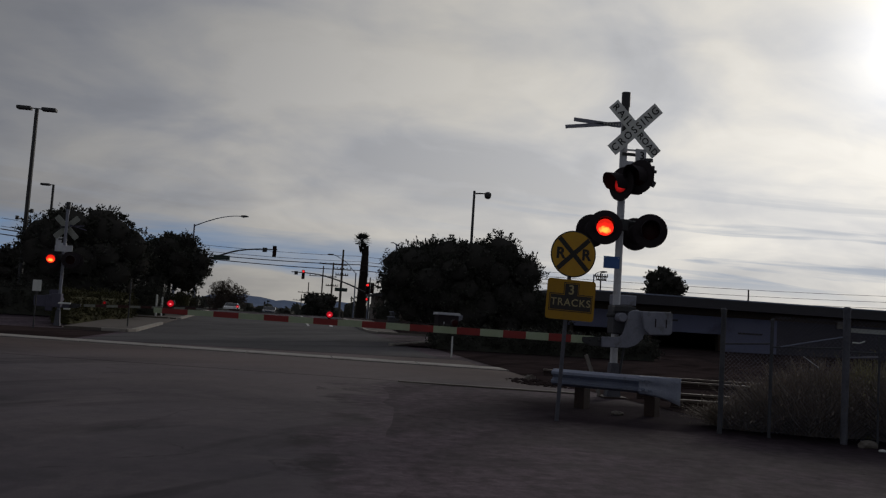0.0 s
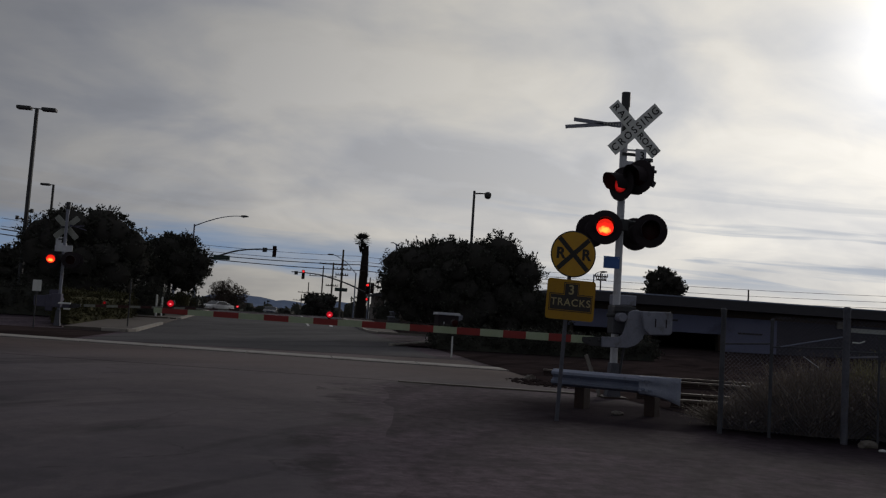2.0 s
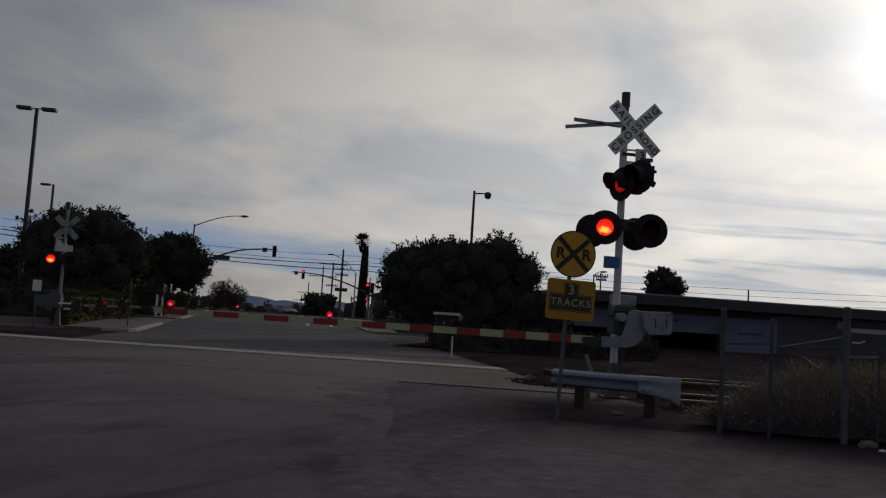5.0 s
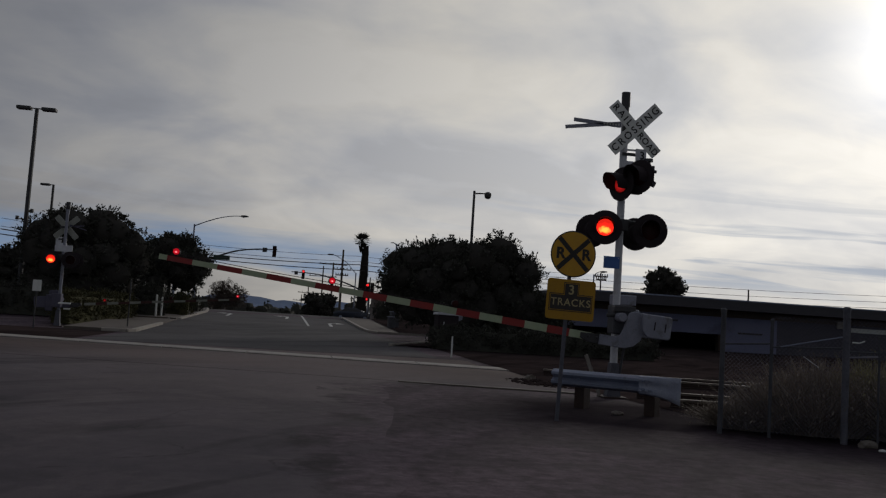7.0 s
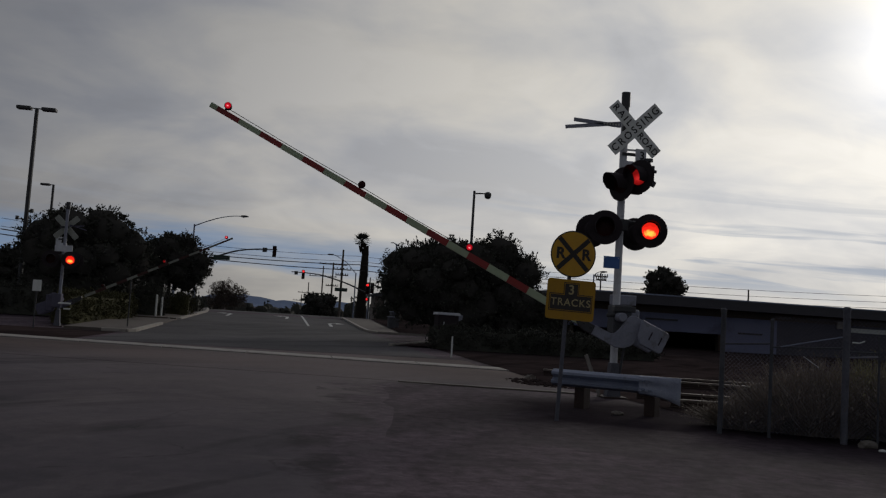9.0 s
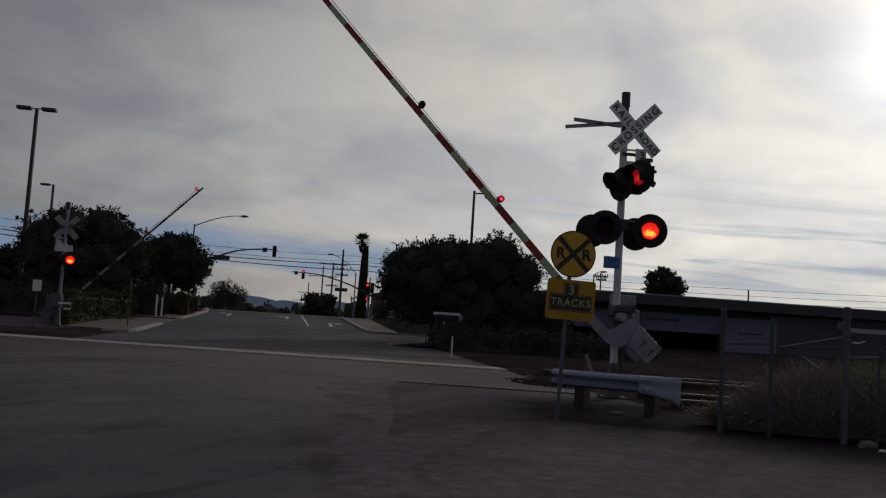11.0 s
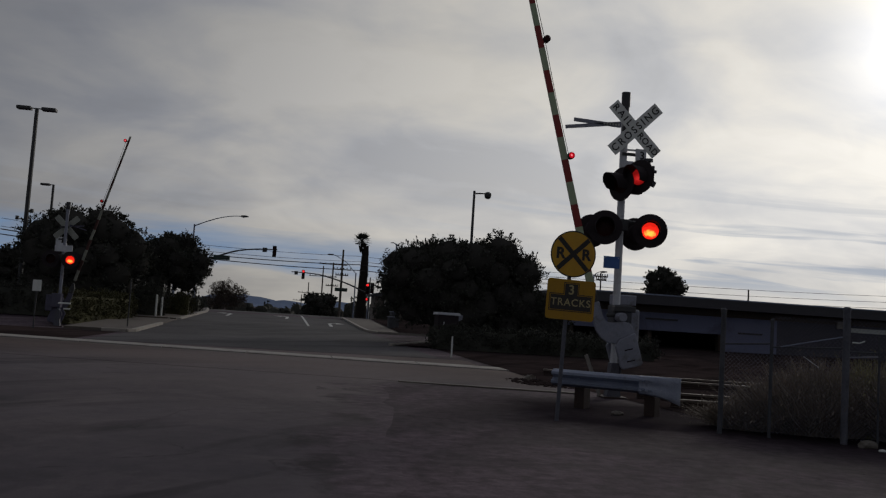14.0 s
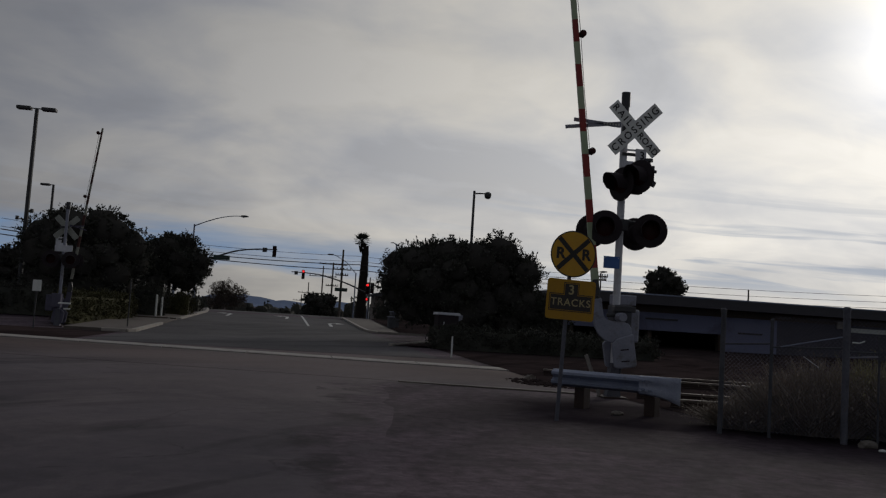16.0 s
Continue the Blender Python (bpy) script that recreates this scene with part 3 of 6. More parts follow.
def make_kerbs():
    """Left pavement in two pieces with a driveway between, right pavement with a rounded corner."""
    def slab(name, outline, label, up=0.09):
        bm = bmesh.new()
        n = len(outline)
        lo = [bm.verts.new((x, y, gz(y) - 0.05)) for x, y in outline]
        hi = [bm.verts.new((x, y, gz(y) + up)) for x, y in outline]
        bm.faces.new(hi)
        for i in range(n):
            bm.faces.new((lo[i], lo[(i + 1) % n], hi[(i + 1) % n], hi[i]))
        return tagged(part(name, bm, PAVING), label, "pavement", kind="structure")

    def kerb(name, line):
        bm = bmesh.new()
        for (x0, y0), (x1, y1) in zip(line, line[1:]):
            d = Vector((x1 - x0, y1 - y0, 0)).normalized()
            n = Vector((-d.y, d.x, 0)) * 0.08
            vs = [bm.verts.new(Vector((x, y, gz(y) + z)) + n * k) for x, y in ((x0, y0), (x1, y1)) for z in (-0.05, 0.10) for k in (-1, 1)]
            for q in ((0, 1, 3, 2), (4, 6, 7, 5), (0, 4, 5, 1), (2, 3, 7, 6), (0, 2, 6, 4), (1, 5, 7, 3)):
                bm.faces.new([vs[i] for i in q])
        tagged(part(name, bm, KERB), "pale concrete kerb", "kerb", kind="structure")

    slab("pavement", [(-8.2, 32.9), (-6.0, 32.9), (-6.0, 40.2), (-8.2, 40.2)], "tan concrete pavement beside a hedge")
    kerb("kerb", [(-6.9, 32.85), (-6.1, 32.9), (-5.9, 33.4), (-5.9, 39.8)])
    slab("driveway", [(-9.5, 40.25), (-5.95, 40.25), (-5.95, 44.95), (-9.5, 44.95)], "tan concrete driveway between hedges", 0.03)
    slab("pavement_2", [(-8.2, 45.0), (-6.0, 45.0), (-6.0, 58), (-7.1, 70), (-10.0, 70), (-8.2, 58)], "tan concrete pavement beyond a driveway")
    kerb("kerb_2", [(-6.4, 45.0), (-5.9, 45.6), (-5.9, 52), (-5.9, 58), (-6.4, 64), (-7.0, 69.5)])
    right = [(7.2, 43.0), (3.95, 43.2), (3.45, 44.2), (3.3, 47), (3.15, 53), (3.05, 58), (3.0, 62)]
    slab("pavement_3", [(4.9, 43.1)] + right[1:] + [(4.9, 62)], "grey concrete pavement by a dark tree")
    kerb("kerb_3", right)
    kerb("kerb_4", [(3.55, 33.9), (4.1, 34.6), (5.3, 36.6), (6.9, 39.6)])
    # bare earth under the trees, its dark colour painting their shade
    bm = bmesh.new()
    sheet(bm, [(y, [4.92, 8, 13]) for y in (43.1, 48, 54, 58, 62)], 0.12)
    tagged(part("shaded_soil", bm, BALLAST), "bare soil below the trees, darkened for their shade", "soil", kind="structure")
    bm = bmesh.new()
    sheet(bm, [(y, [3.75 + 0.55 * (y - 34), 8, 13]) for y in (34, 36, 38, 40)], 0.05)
    tagged(part("shaded_soil_2", bm, BALLAST), "bare soil below the trees, darkened for their shade", "soil", kind="structure")


make_kerbs()


def marking(name, x0, y0, x1, y1, w, label):
    """A painted line on the street from one end to the other."""
    bm = bmesh.new()
    n = max(2, int((y1 - y0) / 2))
    sheet(bm, [(y0 + (y1 - y0) * i / n, [x0 + (x1 - x0) * i / n - w / 2, x0 + (x1 - x0) * i / n + w / 2]) for i in range(n + 1)], 0.006)
    tagged(part(name, bm, ROAD_PAINT), label, "road marking", kind="structure")


def arrow(name, x, y, turn, label):
    """A worn painted turn arrow: a stem and a head bent to one side."""
    bm = bmesh.new()
    for outline in ([(-0.09, -1.8), (0.09, -1.8), (0.09, 0.6), (-0.09, 0.6)], [(0.0, 0.45), (0.0, 0.75), (turn * 0.45, 0.95), (turn * 0.45, 0.65)], [(turn * 0.4, 0.35), (turn * 0.4, 1.25), (turn * 0.95, 0.85)]):
        vs = [bm.verts.new((x + dx, y + dy * 1.6, gz(y + dy * 1.6) + 0.006)) for dx, dy in outline]
        bm.faces.new(vs)
    tagged(part(name, bm, ROAD_PAINT), label, "road marking", kind="structure")


marking("lane_line", 0.52, 46.8, 0.13, 63.5, 0.12, "worn white lane line")
arrow("turn_arrow", -4.3, 57.0, -1, "worn white turn arrow")
arrow("turn_arrow_2", -0.75, 57.5, -1, "worn white arrow mark")
arrow("turn_arrow_3", 1.75, 50.5, 1, "worn white arrow mark")


# ---- railway signals ----
LIT, UNLIT = -0.010, 0.050
SWITCH = [0.0, 0.38, 0.87, 1.37, 1.87, 2.37, 2.87, 3.37, 3.87, 4.37, 4.90, 5.42, 5.93, 6.42, 6.95, 7.53, 8.03, 8.60, 9.10, 9.60, 10.10, 10.60, 11.10, 11.60, 12.13, 12.57, 13.07, 13.55, 14.05, 14.36]
flashers = []  # (lit part, phase, face)
gates = []


def signal_lamp(parent, at, az, phase, big=True, hood=1.0, on=None):
    """Flashing lamp with a round black background, a visor and a lens; the lit reflector stands forward while it flashes."""
    r = 0.305 if big else 0.25
    bm = bmesh.new()
    m = pose(0, 0, 0, 90, 0, 0)
    lathe(bm, [(0.10, -0.22), (0.17, -0.16), (0.175, -0.02), (r, -0.012), (r, 0.0), (0.165, 0.002), (0.155, -0.02)], 40, m)
    lamp = part("signal_lamp", bm, BLACK, parent, "round black signal lamp with visor", smooth=True)
    lamp.matrix_basis = Matrix.Translation(at) @ pose(0, 0, 0, 0, 0, az)
    bm = bmesh.new()
    n = 22
    rings = []
    for dep, k in ((0.0, 1.0), (-0.16 * hood, 1.0), (-0.31 * hood, 0.94)):
        rings.append([[bm.verts.new((rr * math.cos(a), dep * (0.45 + 0.55 * max(0.0, math.sin(a) * 0.5 + 0.5)), rr * math.sin(a))) for a in (radians(-35 + 250 * j / n) for j in range(n + 1))] for rr in (0.170 * k, 0.178 * k)])
    for i in (0, 1):
        for sh in (0, 1):
            for j in range(n):
                bm.faces.new((rings[i][sh][j], rings[i][sh][j + 1], rings[i + 1][sh][j + 1], rings[i + 1][sh][j]))
    for j in range(n):
        bm.faces.new((rings[2][0][j], rings[2][0][j + 1], rings[2][1][j + 1], rings[2][1][j]))
    part("visor", bm, BLACK, lamp, smooth=True)
    bm = bmesh.new()
    lathe(bm, [(0.158, -0.03), (0.158, 0.0), (0.10, 0.012), (0.03, 0.016)], 32, m)
    part("lens", bm, LENS, lamp, "dark red glass lens", smooth=True).location.y = -0.006
    bm = bmesh.new()
    lathe(bm, [(0.150, -0.004), (0.150, 0.0), (0.10, 0.012), (0.03, 0.016)], 32, m)
    lit = part("lit_lens", bm, on or LAMP_ON, lamp, "glowing red lamp reflector", smooth=True)
    flashers.append((lit, phase, 1))
    return lamp


def gate_lamp(parent, u, v, phase, on=None):
    bm = bmesh.new()
    lathe(bm, [(0.05, -0.055), (0.062, -0.05), (0.062, 0.05), (0.05, 0.055)], 18, pose(0, 0, 0, 90, 0, 0))
    rod(bm, (0, 0, -0.13), (0, 0, -0.05), 0.02)
    lamp = part("gate_lamp", bm, BLACK, parent, "small black gate lamp with red lens", smooth=True)
    lamp.matrix_basis = pose(-u, 0, v)
    for face in (1, -1):
        m = pose(0, 0, 0) if face > 0 else pose(0, 0, 0, 0, 0, 180)
        bm = bmesh.new()
        lathe(bm, [(0.055, 0.0), (0.055, 0.008), (0.03, 0.016)], 16, m @ pose(0, -0.055, 0, 90, 0, 0))
        part("lens", bm, LENS, lamp, "dark red lens", smooth=True)
        bm = bmesh.new()
        lathe(bm, [(0.048, -0.012), (0.054, 0.0), (0.045, 0.02), (0.03, 0.03)], 16, m @ pose(0, -0.060, 0, 90, 0, 0))
        lit = part("lit_lens", bm, on or ARM_LAMP_ON, lamp, "glowing red gate lamp", smooth=True)
        flashers.append((lit, phase, face))


def make_signal(name, at, arm_u0, stripes, lamps_u, label, top=5.55, buck=4.86, pair=3.0, upper=3.93, tapes=(ARM_RED, ARM_WHITE), pivot=1.436, W=-0.43, metal=None):
    """Crossing signal: mast, crossbuck, lamp pairs, mechanism and a striped gate arm that turns about its pivot."""
    metal = metal or MECH
    sig = thing(name, label, "crossing signal", at, "railway crossing signals")
    bm = bmesh.new()
    rod(bm, (0, 0, 0.1), (0, 0, top - 0.25), 0.068 if upper else 0.055, seg=20)
    part("mast", bm, SILVER if upper else MECH, sig, "silver painted steel mast", smooth=True)
    bm = bmesh.new()
    rod(bm, (0, 0, top - 0.27), (0, 0, top), 0.080, seg=16)
    rod(bm, (0.0, -0.03, top - 0.5), (0.0, -0.03, top - 0.26), 0.05, seg=10)
    part("mast_cap", bm, DARK_STEEL, sig, "dark mast cap", smooth=True)
    bm = bmesh.new()
    b = 0.8 if upper else 0.72
    prism(bm, [(-0.17 * b, 0), (0.17 * b, 0), (0.11 * b, 0.2), (0.09 * b, 0.62), (-0.09 * b, 0.62), (-0.11 * b, 0.2)], -0.10, 0.10)
    part("mast_base", bevelled(bm, 0.012), POST_GALV, sig, "grey cast pinch-off base")
    bm = bmesh.new()
    box(bm, (0, 0, 0.0), (0.44, 0.40, 0.05))
    part("foundation", bevelled(bm, 0.01), RUST, sig, "dark foundation block")
    # crossbuck
    for tilt, words, dy in ((-45, "RAIL  ROAD", -0.125), (45, "CROSSING", -0.140)):
        bm = bmesh.new()
        box(bm, (0, 0, 0), (1.22, 0.006, 0.229))
        blade = part("crossbuck_blade", bm, WHITE_SHEET, sig, "white crossbuck blade with black letters")
        blade.matrix_basis = pose(0.15 if upper else 0.02, dy, buck, 0, -tilt, 0) @ Matrix.Scale(1.0 if upper else 0.9, 4)
        bm = bmesh.new()
        box(bm, (0, 0.006, 0), (1.21, 0.004, 0.222))
        part("blade_back", bm, SHEET_BACK, blade, "dull unpainted back of the blade")
        for word, x, size, gap in (((words, 0.0, 0.185, 1.42),) if tilt > 0 else (("RAIL", -0.345, 0.18, 1.40), ("ROAD", 0.362, 0.165, 1.12))):
            bm = bmesh.new()
            text_mesh(bm, word, size, pose(x, -0.005, -0.005) @ UPRIGHT, 0.001, gap, 0.003)
            part("lettering", bm, SIGN_BLACK, blade)
    bm = bmesh.new()
    box(bm, (0.08, -0.07, buck), (0.3, 0.08, 0.08))
    part("crossbuck_bracket", bm, DARK_STEEL, sig)
    bm = bmesh.new()
    box(bm, (0.10, -0.07, buck - 0.46), (0.30, 0.05, 0.05))
    part("crossbuck_bracket", bm, DARK_STEEL, sig)
    # side boards, edge on
    reach, thick = (1.0, 0.06) if upper else (0.62, 0.04)
    for x0, z0, x1, z1 in ((-0.10, buck + 0.05, -0.98 * reach, buck + 0.09), (-0.10, buck + 0.10, -1.13 * reach, buck - 0.06)):
        bm = bmesh.new()
        a = Vector((x0, 0, z0))
        d = Vector((x1 - x0, 0, z1 - z0))
        m = Matrix.Translation(a + d / 2 + Vector((0, -0.05, 0))) @ d.to_track_quat("X", "Z").to_matrix().to_4x4()
        box(bm, (0, 0, 0), (d.length, 0.05, thick), m)
        part("side_board", bm, metal, sig, "narrow grey side board")
    # white dots stand for light showing through a perforated bracket
    for i in range(6):
        bm = bmesh.new()
        box(bm, (-0.42 + i * 0.055, -0.085, buck + 0.06), (0.028, 0.01, 0.03))
        part("light_dot", bm, WHITE_SHEET, sig, "pale dot for light through the perforated bracket")
    # track count plate over the upper lamps
    bm = bmesh.new()
    box(bm, (0.27, -0.16, buck - 0.50), (0.20, 0.02, 0.27))
    box(bm, (0.14, -0.08, buck - 0.65), (0.36, 0.10, 0.11))
    box(bm, (0.12, -0.12, buck - 0.39), (0.24, 0.03, 0.03))
    plate = part("track_count_plate", bm, SILVER, sig, "small silver plate with a 3")
    bm = bmesh.new()
    text_mesh(bm, "3", 0.2, pose(0.29, -0.173, buck - 0.49) @ UPRIGHT, 0.001, 1.0, 0.004)
    part("lettering", bm, SIGN_BLACK, plate)
    if not upper:
        bm = bmesh.new()
        box(bm, (0.0, 0.1, pair + 0.42), (0.62, 0.03, 0.24))
        part("back_plate", bm, SILVER, sig, "pale plate on the back of the mast")
    # lamps
    bm = bmesh.new()
    rod(bm, (-0.45, -0.12, pair + 0.16), (0.5, -0.12, pair + 0.16), 0.028)
    rod(bm, (-0.45, 0.12, pair + 0.16), (0.5, 0.12, pair + 0.16), 0.028)
    box(bm, (0, 0, pair + 0.10), (0.2, 0.3, 0.2))
    for y in (-0.14, 0.14):
        for x in (-0.41, 0.43):
            rod(bm, (x, y, pair + 0.16), (x, y, pair), 0.03)
    part("lamp_crossarm", bm, DARK_STEEL, sig)
    gap = 0.41 if upper else 0.33
    for x, ph in ((-gap, 0), (gap + 0.02, 1)):
        signal_lamp(sig, (x, -0.36, pair), -18 if upper else 0, ph)
        signal_lamp(sig, (x, 0.36, pair), 180 if upper else 194, ph if upper else 1 - ph)
    if upper:
        bm = bmesh.new()
        rod(bm, (-0.25, 0.3, upper), (0.27, -0.33, upper), 0.03)
        box(bm, (0.10, -0.10, upper - 0.10), (0.44, 0.16, 0.30))
        part("lamp_crossarm", bm, BLACK, sig)
        bm = bmesh.new()
        rod(bm, (0.40, -0.2, upper + 0.14), (0.40, -0.2, upper + 0.36), 0.045, seg=12)
        rod(bm, (0.40, -0.2, upper + 0.34), (0.40, -0.2, upper + 0.39), 0.085, seg=12)
        rod(bm, (0.50, -0.2, upper - 0.02), (0.50, -0.2, upper + 0.27), 0.028, seg=8)
        rod(bm, (0.42, -0.2, upper + 0.17), (0.56, -0.2, upper + 0.17), 0.03, seg=8)
        rod(bm, (0.49, -0.2, upper - 0.10), (0.53, -0.2, upper - 0.02), 0.045, seg=8)
        part("lamp_bracket", bm, OLD_GALV, sig, "grey pipe fittings beside the upper lamps", smooth=True)
        signal_lamp(sig, (-0.09, -0.20, upper - 0.11), -66, 0, True, 1.2, LAMP_SIDE)
        signal_lamp(sig, (0.17, -0.38, upper + 0.02), -55, 1, True, 1.1, LAMP_SIDE)
        bm = bmesh.new()
        box(bm, (-0.16, -0.09, 2.41), (0.30, 0.006, 0.215))
        blue = part("blue_plate", bm, BLUE_SHEET, sig, "small blue information plate")
        for x in (-0.285, -0.035):
            bm = bmesh.new()
            box(bm, (x, -0.095, 2.49), (0.015, 0.004, 0.015))
            part("rivet", bm, WHITE_SHEET, blue)
    # mechanism
    bm = bmesh.new()
    box(bm, (0.08, 0.02, pivot - 0.04), (0.34, 0.36, 0.52))
    part("mechanism_housing", bevelled(bm, 0.03), metal if upper is None else OLD_GALV, sig, "dark gate mechanism housing")
    bm = bmesh.new()
    box(bm, (0.33, 0.06, pivot - 0.14), (0.26, 0.10, 0.60))
    part("housing_cover", bevelled(bm, 0.035, 3), metal, sig, "silver rounded cover plate")
    if upper:
        bm = bmesh.new()
        box(bm, (0.31, 0.5, pivot + 0.33), (0.42, 0.30, 0.19))
        part("junction_box", bevelled(bm, 0.02), MECH, sig, "grey equipment box behind the mast")
        bm = bmesh.new()
        box(bm, (0.10, -0.12, pivot + 0.15), (0.40, 0.16, 0.10))
        rod(bm, (-0.22, -0.14, pivot + 0.02), (0.05, -0.14, pivot + 0.04), 0.035)
        part("crank_cover", bevelled(bm, 0.012, 1), DARK_STEEL, sig, "dark crank cover over the shaft")
        bm = bmesh.new()
        rod(bm, (0.07, -0.02, 0.12), (0.20, -0.02, pivot - 0.35), 0.025, seg=8)
        part("conduit", bm, OLD_GALV, sig, "thin conduit up to the housing", smooth=True)
    # gate arm
    bm = bmesh.new()
    rod(bm, (0.0, -0.10, 0.0), (0.0, 0.30, 0.0), 0.08, seg=18)
    beam = [(-0.36, -0.36), (-0.06, -0.36), (0.02, -0.31), (0.06, -0.20), (0.08, 0.0), (0.12, 0.10), (0.20, 0.14), (0.42, 0.13), (0.46, 0.08), (0.44, -0.20), (0.38, -0.36), (0.27, -0.47), (0.12, -0.53), (-0.36, -0.54)]
    prism(bm, beam, -0.09, -0.04, pose(0, 0, W + 0.43))
    arm = part("gate_arm", bevelled(bm, 0.008, 1), metal, sig, "striped red and white crossing gate arm")
    arm.matrix_basis = pose(0, -0.27, pivot)
    bm = bmesh.new()
    prism(bm, [(-0.32, -0.375), (-0.50, -0.37), (-0.70, -0.385), (-0.70, -0.475), (-0.52, -0.535), (-0.32, -0.53)], -0.05, 0.05, pose(0, 0, W + 0.43))
    for x in (-0.40, -0.56):
        rod(bm, (x, -0.08, W), (x, 0.08, W), 0.022, seg=8)
    part("arm_clamp", bevelled(bm, 0.006, 1), DARK_STEEL, arm, "dark bolted arm clamp")
    for i in range(-1, stripes):
        u = arm_u0 - 0.4064 * i
        length = 0.4064
        if i == -1:
            u, length = arm_u0 + 0.13, 0.13
        wide = (0.085 + 0.055 * min(1, max(0, (arm_u0 - u) / arm_u0))) * (1.0 if upper else 0.75)
        bm = bmesh.new()
        box(bm, (-u + length / 2, 0, W), (length - 0.001, 0.045, wide))
        part("stripe", bm, tapes[0] if i % 2 == 0 and i >= 0 else tapes[1], arm)
    bm = bmesh.new()
    for p, q in zip(lamps_u, lamps_u[1:]):
        tube(bm, [(-p, 0, W + 0.09), (-(p + q) / 2, 0, W + 0.075), (-q, 0, W + 0.09)], 0.006, 5)
    part("lamp_cable", bm, BLACK, arm)
    for u, ph in zip(lamps_u, (2, 0, 1) if upper else (2, 1, 0)):
        gate_lamp(arm, u, W + 0.124, ph, None if upper or ph == 2 else LAMP_FAINT)
    for y in (-0.17, 0.30):
        bm = bmesh.new()
        prism(bm, [(0.30, 0.13), (0.84, 0.15), (0.88, 0.11), (0.88, -0.22), (0.84, -0.26), (0.46, -0.28), (0.36, -0.18)], y - 0.035, y + 0.035)
        part("counterweight", bevelled(bm, 0.02), metal, arm, "silver counterweight plate")
        for x in (0.56, 0.76):
            bm = bmesh.new()
            box(bm, (x, y - 0.036, -0.06), (0.022, 0.006, 0.15))
            part("slot", bm, BLACK, arm, "narrow dark slot")
    gates.append((arm, pivot))
    return sig


LAMP_FAINT = glow_mat("dim_gate_lamp", (0.5, 0.03, 0.03), (0.30, 0.008, 0.010), 0.5, 0.045)
near = make_signal("crossing_signal", pose(5.61, 15.1, 0), 7.81, 18, (7.68, 5.11, 2.98), "silver crossing signal with lamps and gate beside a guardrail")
far = make_signal("crossing_signal", pose(-8.78, 34.3, 0.0, 0, 0, 180), 6.5, 14, (6.42, 3.95, 1.55), "silver crossing signal beside a dark hedge, seen from behind", 4.62, 3.68, 2.46, None, (ARM_RED_SHADED, ARM_WHITE_SHADED), 0.99, -0.20, MECH_SHADED)
for x0, x1, z in ((-0.50, -0.07, 0.865), (-0.50, -0.27, 0.665)):
    bm = bmesh.new()
    box(bm, ((x0 + x1) / 2, 0.4, z), (x1 - x0, 0.06, 0.06))
    part("arm_clamp", bevelled(bm, 0.01), WHITE_SHEET, far, "pale clamp of the gate arm")



def motions():
    """The gates rise; the lamps flash in turn and go dark at the end."""
    near_deg = [(0.0, 0.4), (6.4, 0.4), (6.5, 0.7), (6.7, 3.2), (6.9, 5.7), (7.1, 7.7), (7.5, 11.3), (7.9, 15.2), (8.3, 19.3), (8.7, 23.1), (9.2, 27.9), (10.2, 38.0), (11.3, 48.5), (12.0, 55.2), (12.6, 61.0), (13.2, 66.9), (13.8, 72.8), (14.4, 79.0), (14.7, 82.2), (15.0, 84.75), (15.2, 85.05), (15.4, 84.35), (15.6, 83.2), (15.8, 82.15), (16.0, 82.45)]
    far_deg = [(0.0, 2.0), (6.5, 2.0), (6.7, 3.0), (7.0, 5.5), (7.5, 11.0), (8.0, 17.0), (9.0, 26.3), (9.2, 28.0), (10.2, 38.0), (11.5, 50.7), (12.5, 60.8), (13.5, 70.2), (14.5, 79.6), (14.9, 83.2), (15.3, 84.9), (15.7, 84.0), (16.0, 84.0)]
    for (arm, pivot), rows in zip(gates, (near_deg, far_deg)):
        walk(arm, [(t, pose(0, -0.27, pivot, 0, a, 0)) for t, a in rows])
    off = SWITCH[-1]
    for lit, phase, face in flashers:
        small = lit.parent.name.startswith("gate_lamp")
        on_y, off_y = (0.0, 0.05) if small else (LIT, UNLIT)
        if phase == 2:
            rows = [(0.0, on_y), (off, on_y), (off + 0.034, off_y), (16.0, off_y)]
        else:
            rows = [(0.0, on_y if phase == 0 else off_y)]
            for i, t in enumerate(SWITCH[1:], 1):
                t -= 0.065 if small and t != off else 0.0
                before = on_y if (i - 1) % 2 == phase else off_y
                after = off_y if t == off else (on_y if i % 2 == phase else off_y)
                rows += [(t, before), (t + 0.034, after)]
            rows.append((16.0, off_y))
        walk(lit, [(t, pose(0, y * face, 0)) for t, y in rows])
    for car, rows in drives:
        walk(car, rows)


drives = []


